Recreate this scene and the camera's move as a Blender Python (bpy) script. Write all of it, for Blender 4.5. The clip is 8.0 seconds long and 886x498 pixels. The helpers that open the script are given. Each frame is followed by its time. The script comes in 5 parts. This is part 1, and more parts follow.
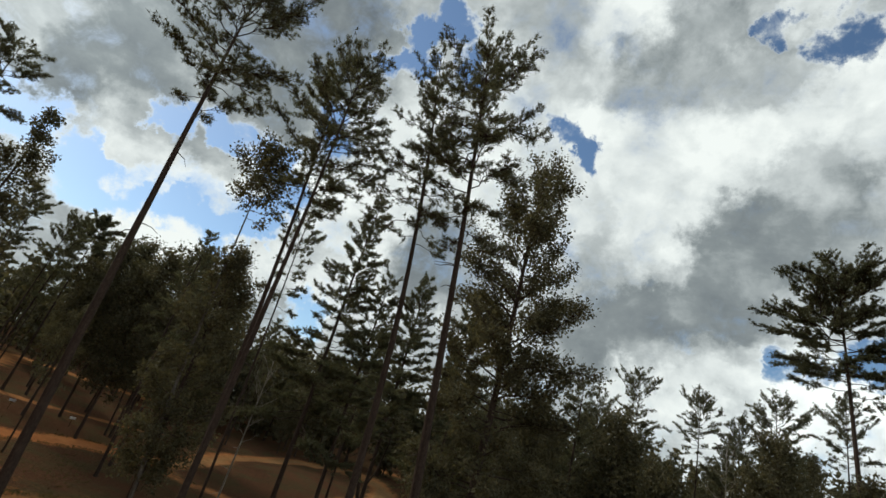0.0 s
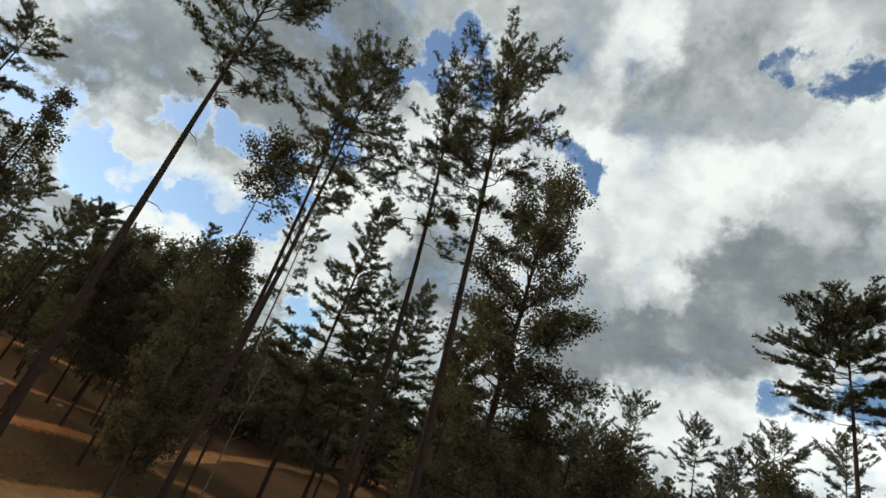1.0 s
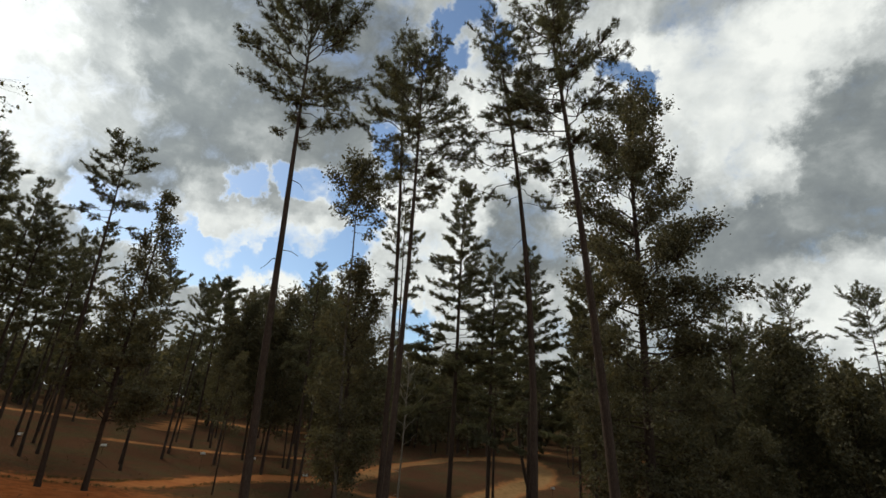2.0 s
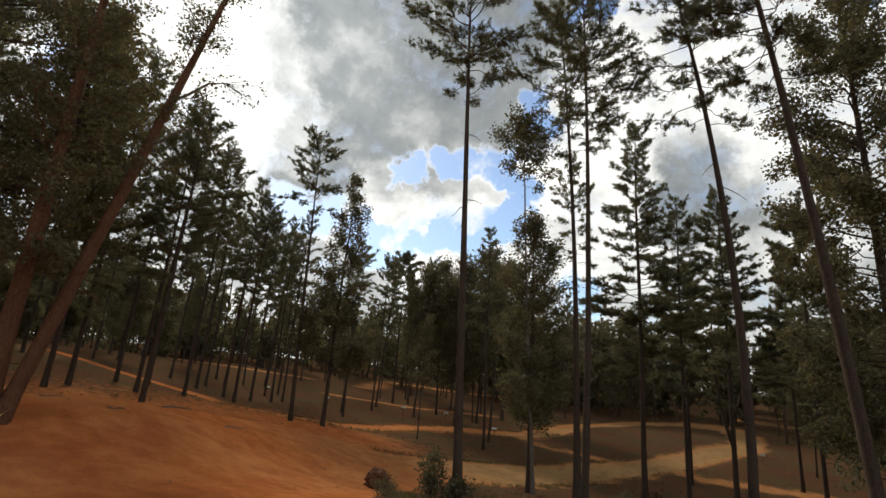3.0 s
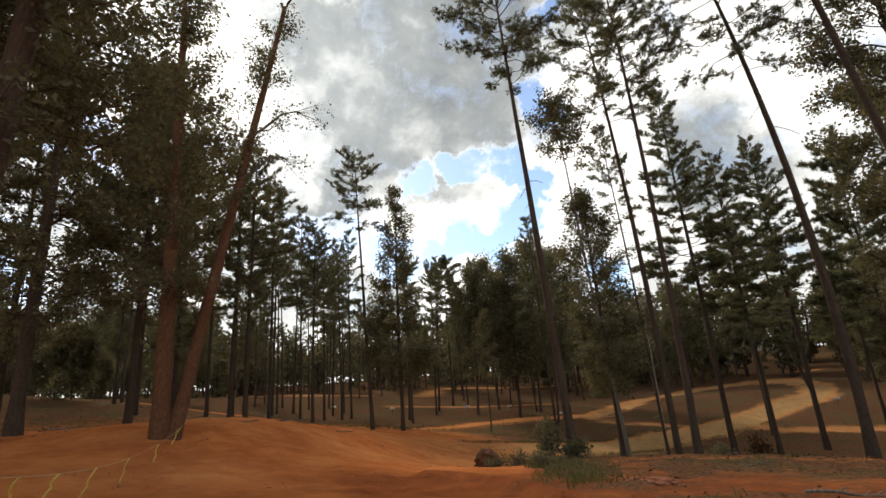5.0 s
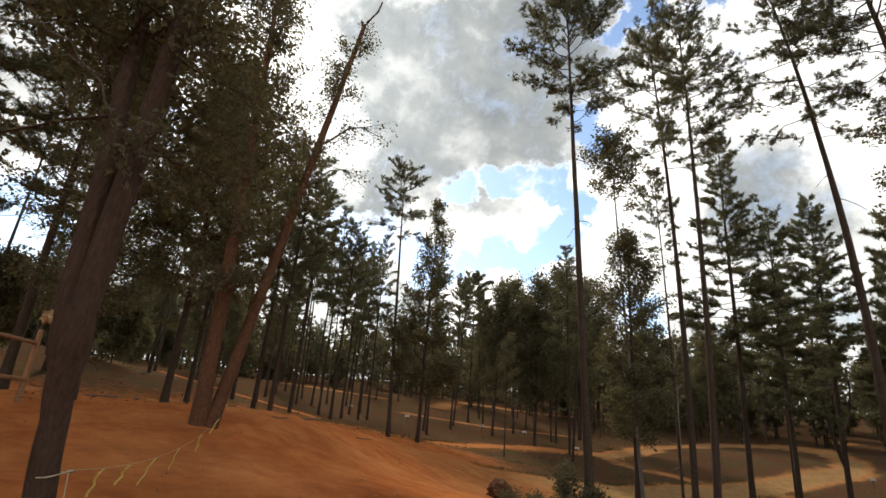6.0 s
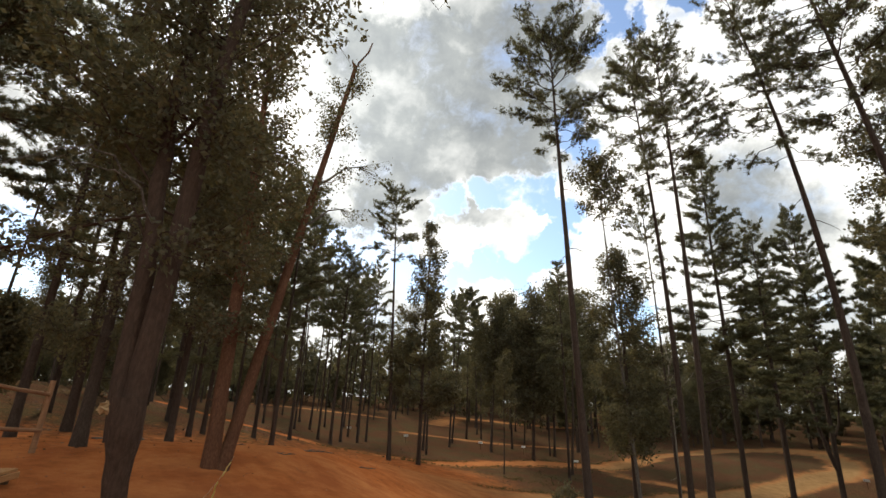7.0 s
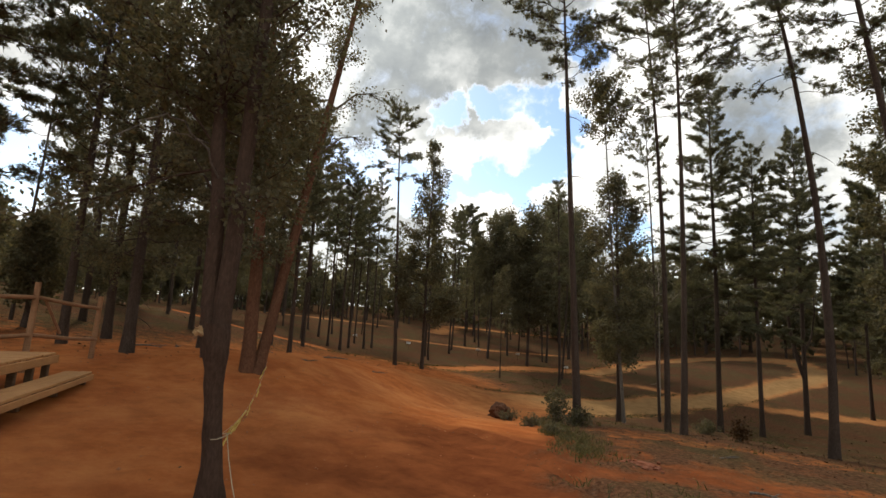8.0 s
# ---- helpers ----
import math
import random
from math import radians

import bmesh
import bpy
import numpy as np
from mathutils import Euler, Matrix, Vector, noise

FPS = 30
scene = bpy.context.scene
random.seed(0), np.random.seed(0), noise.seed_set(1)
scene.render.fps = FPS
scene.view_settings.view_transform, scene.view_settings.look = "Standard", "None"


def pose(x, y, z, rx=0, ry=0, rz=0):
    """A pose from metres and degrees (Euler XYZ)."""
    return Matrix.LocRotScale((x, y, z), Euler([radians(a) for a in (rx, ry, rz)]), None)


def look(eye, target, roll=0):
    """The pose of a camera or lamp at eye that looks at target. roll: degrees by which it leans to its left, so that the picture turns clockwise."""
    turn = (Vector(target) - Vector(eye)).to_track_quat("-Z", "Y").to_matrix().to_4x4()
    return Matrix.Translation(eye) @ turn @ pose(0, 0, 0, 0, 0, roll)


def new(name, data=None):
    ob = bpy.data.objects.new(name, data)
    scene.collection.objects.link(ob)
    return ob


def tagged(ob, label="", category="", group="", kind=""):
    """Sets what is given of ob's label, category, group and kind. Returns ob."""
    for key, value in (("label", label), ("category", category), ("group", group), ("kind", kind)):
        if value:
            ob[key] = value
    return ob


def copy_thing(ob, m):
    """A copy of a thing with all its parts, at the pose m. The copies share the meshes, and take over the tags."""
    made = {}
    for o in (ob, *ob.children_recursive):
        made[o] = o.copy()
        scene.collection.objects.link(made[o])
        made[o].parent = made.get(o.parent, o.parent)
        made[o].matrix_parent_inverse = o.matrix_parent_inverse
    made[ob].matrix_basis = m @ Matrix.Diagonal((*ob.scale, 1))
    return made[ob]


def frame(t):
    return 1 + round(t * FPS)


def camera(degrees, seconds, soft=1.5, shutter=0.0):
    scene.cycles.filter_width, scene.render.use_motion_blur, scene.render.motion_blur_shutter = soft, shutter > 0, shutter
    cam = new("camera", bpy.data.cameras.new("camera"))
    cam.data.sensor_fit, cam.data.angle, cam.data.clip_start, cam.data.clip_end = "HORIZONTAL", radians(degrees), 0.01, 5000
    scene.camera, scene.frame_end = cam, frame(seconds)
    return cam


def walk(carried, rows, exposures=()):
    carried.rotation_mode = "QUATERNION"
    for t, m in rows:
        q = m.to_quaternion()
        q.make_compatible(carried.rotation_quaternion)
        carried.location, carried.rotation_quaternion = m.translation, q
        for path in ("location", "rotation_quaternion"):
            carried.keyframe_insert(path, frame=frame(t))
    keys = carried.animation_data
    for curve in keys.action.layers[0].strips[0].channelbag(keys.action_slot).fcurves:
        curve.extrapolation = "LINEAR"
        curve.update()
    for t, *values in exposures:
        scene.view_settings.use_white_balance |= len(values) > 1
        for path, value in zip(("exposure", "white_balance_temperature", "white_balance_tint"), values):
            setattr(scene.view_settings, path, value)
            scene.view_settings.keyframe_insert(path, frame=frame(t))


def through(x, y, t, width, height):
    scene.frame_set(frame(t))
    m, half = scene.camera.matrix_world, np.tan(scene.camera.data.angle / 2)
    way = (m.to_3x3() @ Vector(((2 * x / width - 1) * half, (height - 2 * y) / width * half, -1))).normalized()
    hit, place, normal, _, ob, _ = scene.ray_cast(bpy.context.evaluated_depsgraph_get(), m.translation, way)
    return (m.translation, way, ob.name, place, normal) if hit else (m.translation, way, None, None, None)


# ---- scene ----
cam = camera(84.2, 8.0, 1.55)
PATH = [
    (0, (-0.257, -0.175, 2.965), (-0.583, 1.641, 3.736), 17.0),
    (0.2, (-0.242, -0.063, 2.958), (-0.577, 1.713, 3.816), 15.5),
    (0.5, (-0.248, 0.095, 2.925), (-0.621, 1.811, 3.883), 18.5),
    (0.7, (-0.313, 0.193, 2.846), (-0.669, 1.962, 3.707), 19.7),
    (1, (-0.465, 0.277, 2.689), (-0.805, 2.071, 3.505), 20.8),
    (1.5, (-0.8, 0.086, 2.42), (-1.192, 1.889, 3.192), 19.7),
    (1.8, (-0.976, -0.112, 2.176), (-1.478, 1.695, 2.87), 9.7),
    (2, (-1.084, -0.25, 1.996), (-1.733, 1.515, 2.676), 4.3),
    (2.2, (-1.173, -0.358, 1.807), (-2.011, 1.364, 2.383), 1.0),
    (3.3, (-1.593, -0.882, 0.686), (-2.868, 0.57, 1.205), 5.0),
    (3.5, (-1.739, -1.049, 0.517), (-2.982, 0.428, 1.04), 1.4),
    (3.8, (-1.896, -1.299, 0.286), (-3.116, 0.178, 0.86), -1.7),
    (4, (-1.978, -1.462, 0.167), (-3.194, 0.013, 0.751), -0.9),
    (4.2, (-2.056, -1.622, 0.099), (-3.28, -0.157, 0.694), 0.9),
    (5.3, (-2.274, -2.41, 0.293), (-3.569, -0.984, 0.831), -5.2),
    (5.5, (-2.255, -2.517, 0.35), (-3.566, -1.125, 0.937), -2.4),
    (5.8, (-2.238, -2.642, 0.488), (-3.591, -1.292, 1.077), 1.2),
    (6, (-2.214, -2.725, 0.589), (-3.588, -1.393, 1.173), 4.8),
    (6.5, (-2.066, -2.978, 0.808), (-3.402, -1.648, 1.476), 2.0),
    (7, (-1.869, -3.324, 1.01), (-3.208, -1.98, 1.643), 2.5),
    (7.5, (-1.633, -3.733, 1.132), (-2.981, -2.383, 1.733), 2.7),
    (7.8, (-1.511, -4.002, 1.156), (-2.882, -2.621, 1.62), 3.0),
    (8, (-1.433, -4.184, 1.165), (-2.814, -2.767, 1.456), 3.0),
]
walk(cam, [(t, look(eye, target, roll)) for t, eye, target, roll in PATH], [(0, 0.24, 6300, 3), (2.2, 0.24, 6550, 6), (3.3, 0.78, 6780, 9), (5.3, 1.02, 6830, 9), (6.5, 1.1, 6830, 9), (8, 0.98, 6830, 9)])

# ---- light ----
SUN_AZ, SUN_EL = 68.0, 36.0  # degrees: turned from +y towards -x, above the horizon


def direction(az, el):
    a, e = radians(az), radians(el)
    return Vector((-math.sin(a) * math.cos(e), math.cos(a) * math.cos(e), math.sin(e)))


sun = new("sun", bpy.data.lights.new("sun", "SUN"))
sun.data.energy, sun.data.angle, sun.data.color = 2.1, radians(12), (1.0, 0.93, 0.82)
sun.matrix_world = look((0, 0, 60), Vector((0, 0, 60)) - direction(SUN_AZ, SUN_EL))

# Broken cumulus: azimuth, elevation and half-width in degrees of the gaps, the grey bases and the bright heads.
GAPS = [(38.8, 15.8, 5.2), (45, 15.8, 3), (34.5, 17, 3.5), (44.6, 23, 2), (40.6, 25.6, 1.5), (37.4, 26.3, 1.7), (34, 24.8, 2.2), (31.5, 22.5, 2), (28, 31.6, 2.2), (25.2, 40.4, 1.5), (21.4, 40.8, 1.9), (22.6, 44.2, 1.7), (17.8, 47, 2.2),
        (14.5, 43, 1.6), (-2.6, 38, 2), (-4.7, 36, 1.6), (-34.5, 46, 2), (-28.2, 49, 1.3), (-27.7, 16.8, 1.5), (-31, 17.2, 1.5), (-35.3, 18, 2.2), (22, 12, 2.4), (49, 14.5, 2.6), (54, 17.6, 2.2), (58, 17.5, 2.2), (81, 25, 3),
        (87, 11.6, 4), (110, 30, 9), (-70, 40, 14), (180, 50, 20)]
PUFFS = [(40.6, 21, 3.2), (37.8, 22, 2.8), (36.6, 19.2, 2.4), (46, 19, 2.6), (42.5, 19.2, 2.6), (39, 12.2, 2.6), (43, 12.4, 2.4), (27, 16.5, 3.2), (19.5, 15.2, 3.4), (23, 37.6, 2.6), (-21.6, 16.5, 2.4), (-24, 13.2, 3), (-31, 14, 3)]
BASES = [(46.5, 30.4, 7), (54, 33.5, 6), (41, 36, 6), (51, 37, 5), (41, 27.2, 3.6), (51, 25.6, 3.4), (57.5, 21.5, 3), (-9.7, 17.4, 3), (-15.7, 18.3, 3), (-22.6, 21, 3), (-6, 15, 2.4), (-18, 22.6, 2.6), (-21.5, 46.5, 4), (-12, 45, 2.6), (-29, 45, 2.4),
         (-24, 25.4, 3.4), (-28.7, 30.2, 4), (-31.3, 35.2, 2.4), (30, 31, 3), (33, 40, 4.5), (11, 24.5, 2.5), (9, 20, 2.5), (13, 19.5, 2.5), (-100, 30, 15), (130, 45, 14)]
HEADS = [(64, 28.6, 5), (61, 27, 4), (63, 24.6, 4), (67, 32, 5), (74, 33, 6), (-7, 51, 3), (-9, 38.5, 5), (-17, 36, 4.5), (-19.6, 40, 6), (-26, 39.8, 5), (-33.5, 40.6, 5.5), (-15, 28.6, 3.4), (-16.7, 25.4, 1.8), (40, 21, 4), (45.5, 20, 3.5), (22.5, 26.5, 6),
         (23, 37.7, 3.5), (20, 32, 5), (28, 25, 4), (26, 17, 4), (19, 15.2, 4), (4, 26, 5), (10, 29, 3), (-1, 29, 4), (-21.6, 16.3, 2.6), (-16, 12.6, 3.4), (-25, 13, 4), (-32, 14, 4), (41, 12, 4), (86, 9, 4), (8, 38, 7), (87, 15, 3)]


def set_up(n, operation=None, interpolation_type=None, data_type=None, blend_type=None, feature=None, attribute_name=None):
    """The few settings of a node that the materials and the sky use."""
    if operation:
        n.operation = operation
    if interpolation_type:
        n.interpolation_type = interpolation_type
    if data_type:
        n.data_type = data_type
    if blend_type:
        n.blend_type = blend_type
    if feature:
        n.feature = feature
    if attribute_name:
        n.attribute_name = attribute_name


def sky():
    world = bpy.data.worlds.new("sky")
    scene.world = world
    world.use_nodes = True
    nt = world.node_tree
    nt.nodes.clear()

    def node(kind, **values):
        n = nt.nodes.new(kind)
        set_up(n, **values)
        return n

    def value(v):
        n = node("ShaderNodeValue")
        n.outputs[0].default_value = v
        return n.outputs[0]

    def sums(op, a, b, c=None):
        n = node("ShaderNodeMath", operation=op)
        for i, v in enumerate((a, b, c)):
            if v is None:
                continue
            if isinstance(v, (int, float)):
                n.inputs[i].default_value = v
            else:
                nt.links.new(v, n.inputs[i])
        return n.outputs[0]

    def spread(v, lo, hi, to_lo=0.0, to_hi=1.0):
        n = node("ShaderNodeMapRange", interpolation_type="SMOOTHSTEP")
        nt.links.new(v, n.inputs["Value"])
        for k, x in (("From Min", lo), ("From Max", hi), ("To Min", to_lo), ("To Max", to_hi)):
            n.inputs[k].default_value = x
        return n.outputs["Result"]

    way = node("ShaderNodeTexCoord").outputs["Generated"]

    def puffs(scale, detail, rough, distortion=0.0, flat=1.0):
        m = node("ShaderNodeVectorMath", operation="MULTIPLY")
        nt.links.new(way, m.inputs[0])
        m.inputs[1].default_value = (1, 1, flat)
        n = node("ShaderNodeTexNoise")
        nt.links.new(m.outputs[0], n.inputs["Vector"])
        n.inputs["Scale"].default_value, n.inputs["Detail"].default_value = scale, detail
        n.inputs["Roughness"].default_value, n.inputs["Distortion"].default_value = rough, distortion
        return n

    warp = puffs(9.0, 8, 0.64)
    less = node("ShaderNodeVectorMath", operation="SUBTRACT")
    nt.links.new(warp.outputs["Color"], less.inputs[0])
    less.inputs[1].default_value = (0.5, 0.5, 0.5)
    more = node("ShaderNodeVectorMath", operation="MULTIPLY_ADD")
    nt.links.new(less.outputs[0], more.inputs[0])
    more.inputs[1].default_value = (0.21, 0.21, 0.21)
    nt.links.new(way, more.inputs[2])
    bent = node("ShaderNodeVectorMath", operation="NORMALIZE")
    nt.links.new(more.outputs[0], bent.inputs[0])

    def blobs(rows, soft=(1.35, 0.35)):
        total = value(0.0)
        for az, el, wide in rows:
            d = node("ShaderNodeVectorMath", operation="DOT_PRODUCT")
            nt.links.new(bent.outputs[0], d.inputs[0])
            d.inputs[1].default_value = direction(az, el)
            total = sums("ADD", total, spread(d.outputs["Value"], math.cos(radians(wide * soft[0])), math.cos(radians(wide * soft[1]))))
        return sums("MINIMUM", total, 1.0)

    gaps, bases, heads = blobs(GAPS, (1.5, 0.2)), blobs(BASES, (2.0, 0.0)), blobs(HEADS, (1.8, 0.0))

    def billow(scale):
        n = node("ShaderNodeTexVoronoi", feature="SMOOTH_F1")
        nt.links.new(bent.outputs[0], n.inputs["Vector"])
        n.inputs["Scale"].default_value, n.inputs["Smoothness"].default_value = scale, 0.7
        return sums("SUBTRACT", 0.42, n.outputs["Distance"])

    heaped = sums("ADD", billow(8.0), sums("MULTIPLY", billow(19.0), 0.6))
    coarse = puffs(3.2, 8, 0.58, 0.3, 1.6).outputs["Fac"]
    fine = puffs(8.0, 7, 0.56, 0.3, 1.4).outputs["Fac"]
    cover = sums("ADD", sums("MULTIPLY_ADD", coarse, 0.7, 0.42), sums("MULTIPLY", sums("SUBTRACT", fine, 0.5), 1.5))
    cover = sums("ADD", sums("SUBTRACT", cover, sums("MULTIPLY", gaps, 0.86)), sums("MULTIPLY", blobs(PUFFS), 0.6))
    cover = sums("MULTIPLY_ADD", heaped, 0.3, cover)
    cover = sums("MULTIPLY_ADD", sums("SUBTRACT", puffs(30.0, 6, 0.66, 0.4).outputs["Fac"], 0.5), 0.8, cover)
    mask = spread(cover, 0.02, 0.74)
    tone = sums("ADD", sums("MULTIPLY_ADD", sums("SUBTRACT", coarse, 0.5), 0.75, 0.55), sums("MULTIPLY", sums("SUBTRACT", fine, 0.5), 1.0))
    tone = sums("MULTIPLY_ADD", heaped, 0.42, tone)
    tone = sums("ADD", sums("SUBTRACT", tone, sums("MULTIPLY", bases, 0.32)), sums("MULTIPLY", heads, 0.3))
    # thin cloud at the edges lets the light through
    tone = sums("ADD", tone, sums("MULTIPLY", sums("SUBTRACT", 1.0, spread(cover, 0.25, 0.8)), 0.34))
    ramp = node("ShaderNodeValToRGB")
    nt.links.new(tone, ramp.inputs["Fac"])
    ramp.color_ramp.elements[0].position, ramp.color_ramp.elements[0].color = 0.0, (0.14, 0.156, 0.172, 1)
    ramp.color_ramp.elements[1].position, ramp.color_ramp.elements[1].color = 1.0, (0.80, 0.80, 0.78, 1)
    for at, c in ((0.28, (0.225, 0.243, 0.252, 1)), (0.55, (0.42, 0.435, 0.44, 1)), (0.8, (0.65, 0.66, 0.655, 1))):
        ramp.color_ramp.elements.new(at).color = c
    # clouds that face the sun shine more; this boost, mostly unseen, fills the backlit trees
    facing = node("ShaderNodeVectorMath", operation="DOT_PRODUCT")
    nt.links.new(way, facing.inputs[0])
    facing.inputs[1].default_value = -direction(SUN_AZ, SUN_EL)
    shine = node("ShaderNodeVectorMath", operation="SCALE")
    nt.links.new(ramp.outputs["Color"], shine.inputs[0])
    nt.links.new(sums("MULTIPLY", spread(facing.outputs["Value"], -0.2, 0.7, 1.0, 2.8), spread(facing.outputs["Value"], -1.0, -0.9, 1.35, 1.0)), shine.inputs["Scale"])
    clear = node("ShaderNodeTexSky")
    clear.sky_type, clear.sun_disc, clear.ozone_density, clear.dust_density = "NISHITA", False, 2.5, 0.4
    clear.sun_elevation, clear.sun_rotation = radians(SUN_EL), radians(-SUN_AZ)
    dim = node("ShaderNodeVectorMath", operation="SCALE")
    nt.links.new(clear.outputs[0], dim.inputs[0])
    dim.inputs["Scale"].default_value = 0.1
    mix = node("ShaderNodeMix", data_type="RGBA")
    nt.links.new(mask, mix.inputs["Factor"])
    nt.links.new(dim.outputs[0], mix.inputs["A"])
    nt.links.new(shine.outputs[0], mix.inputs["B"])
    back = node("ShaderNodeBackground")
    nt.links.new(mix.outputs["Result"], back.inputs["Color"])
    back.inputs["Strength"].default_value = 1.0
    nt.links.new(back.outputs[0], node("ShaderNodeOutputWorld").inputs["Surface"])


sky()


# ---- materials ----
class Shade:
    """A small helper to wire one node material."""

    def __init__(self, name, rough=0.9, gloss=0.25):
        self.mat = bpy.data.materials.new(name)
        self.mat.use_nodes = True
        self.nt = self.mat.node_tree
        self.bsdf = self.nt.nodes["Principled BSDF"]
        self.bsdf.inputs["Roughness"].default_value = rough
        self.bsdf.inputs["Specular IOR Level"].default_value = gloss
        self.where = self.node("ShaderNodeTexCoord").outputs["Object"]

    def node(self, kind, **values):
        n = self.nt.nodes.new(kind)
        set_up(n, **values)
        return n

    def link(self, a, b):
        self.nt.links.new(a, b)

    def noise(self, scale, detail=5, rough=0.6, stretch=(1, 1, 1)):
        m = self.node("ShaderNodeMapping")
        m.inputs["Scale"].default_value = stretch
        self.link(self.where, m.inputs["Vector"])
        n = self.node("ShaderNodeTexNoise")
        self.link(m.outputs[0], n.inputs["Vector"])
        n.inputs["Scale"].default_value, n.inputs["Detail"].default_value, n.inputs["Roughness"].default_value = scale, detail, rough
        return n.outputs["Fac"]

    def ramp(self, fac, *stops):
        r = self.node("ShaderNodeValToRGB")
        self.link(fac, r.inputs["Fac"])
        els = r.color_ramp.elements
        els[0].position, els[0].color = stops[0][0], (*stops[0][1], 1)
        els[1].position, els[1].color = stops[-1][0], (*stops[-1][1], 1)
        for at, c in stops[1:-1]:
            els.new(at).color = (*c, 1)
        return r.outputs["Color"]

    def mix(self, fac, a, b, kind="MIX"):
        m = self.node("ShaderNodeMix", data_type="RGBA", blend_type=kind)
        for key, v in (("Factor", fac), ("A", a), ("B", b)):
            if isinstance(v, (int, float)):
                m.inputs[key].default_value = v
            elif isinstance(v, tuple):
                m.inputs[key].default_value = (*v, 1)
            else:
                self.link(v, m.inputs[key])
        return m.outputs["Result"]

    def bump(self, height, strength=0.5, distance=0.02):
        b = self.node("ShaderNodeBump")
        b.inputs["Strength"].default_value, b.inputs["Distance"].default_value = strength, distance
        self.link(height, b.inputs["Height"])
        self.link(b.outputs[0], self.bsdf.inputs["Normal"])

    def done(self, colour):
        if isinstance(colour, tuple):
            self.bsdf.inputs["Base Color"].default_value = (*colour, 1)
        else:
            self.link(colour, self.bsdf.inputs["Base Color"])
        return self.mat


def bark(name, dark, mid, light, cracks=0.55):
    s = Shade(name, 0.95, 0.08)
    wander = s.noise(11, 5, 0.65, (1, 1, 0.4))
    shift = s.node("ShaderNodeVectorMath", operation="MULTIPLY_ADD")
    s.link(wander, shift.inputs[0])
    shift.inputs[1].default_value = (0.11, 0.11, 0.3)
    s.link(s.where, shift.inputs[2])
    m = s.node("ShaderNodeMapping")
    m.inputs["Scale"].default_value = (1, 1, 0.3)
    s.link(shift.outputs[0], m.inputs["Vector"])
    plates = s.node("ShaderNodeTexVoronoi", feature="DISTANCE_TO_EDGE")
    s.link(m.outputs[0], plates.inputs["Vector"])
    plates.inputs["Scale"].default_value = 26
    grain = s.noise(34, 7, 0.7, (1, 1, 0.3))
    crack = s.node("ShaderNodeMapRange", interpolation_type="SMOOTHSTEP")
    s.link(plates.outputs["Distance"], crack.inputs["Value"])
    crack.inputs["From Max"].default_value = 0.3
    crack.inputs["To Min"].default_value = 1 - cracks
    colour = s.ramp(s.noise(2.2, 5, 0.6), (0.3, mid), (0.7, light))
    colour = s.mix(crack.outputs["Result"], dark, colour)
    colour = s.mix(0.5, colour, s.ramp(grain, (0.3, dark), (0.7, light)))
    s.bump(s.mix(0.5, crack.outputs["Result"], grain), 0.8, 0.025)
    return s.done(colour)


def foliage(name, tones, through=0.35):
    s = Shade(name, 0.75, 0.12)
    rnd = s.node("ShaderNodeNewGeometry").outputs["Random Per Island"]
    n = len(tones) - 1
    colour = s.ramp(rnd, *[(i / n, c) for i, c in enumerate(tones)])
    patch = s.noise(0.9, 3, 0.6)
    colour = s.mix(s.ramp(patch, (0.35, (0, 0, 0)), (0.7, (0.6, 0.6, 0.6))), colour, tones[0])
    s.link(colour, s.bsdf.inputs["Base Color"])
    glow = s.node("ShaderNodeBsdfTranslucent")
    s.link(s.mix(1.0, colour, (1.4, 1.32, 0.85), "MULTIPLY"), glow.inputs["Color"])
    both = s.node("ShaderNodeMixShader")
    both.inputs[0].default_value = through
    s.link(s.bsdf.outputs[0], both.inputs[1])
    s.link(glow.outputs[0], both.inputs[2])
    s.link(both.outputs[0], s.nt.nodes["Material Output"].inputs["Surface"])
    return s.mat


def plain(name, colour, rough=0.7, wear=0.25, scale=6.0):
    s = Shade(name, rough)
    dirt = tuple(0.45 * c + 0.02 for c in colour)
    c = s.mix(s.ramp(s.noise(scale, 5, 0.65), (0.35, (0, 0, 0)), (0.75, (wear * 2, wear * 2, wear * 2))), colour, dirt)
    s.bump(s.noise(scale * 6, 4), 0.25, 0.01)
    return s.done(c)


def timber(name, light, dark):
    s = Shade(name, 0.85, 0.06)
    grain = s.noise(9, 6, 0.65, (1, 1, 14))
    spots = s.noise(2.0, 4, 0.6)
    rnd = s.node("ShaderNodeObjectInfo").outputs["Random"]
    c = s.mix(s.ramp(grain, (0.35, (0, 0, 0)), (0.7, (1, 1, 1))), dark, light)
    c = s.mix(s.ramp(spots, (0.45, (0, 0, 0)), (0.8, (0.5, 0.5, 0.5))), c, tuple(0.6 * v for v in dark))
    c = s.mix(s.ramp(rnd, (0, (0, 0, 0)), (1, (0.35, 0.35, 0.35))), c, tuple(0.7 * v for v in light))
    s.bump(grain, 0.4, 0.01)
    return s.done(c)


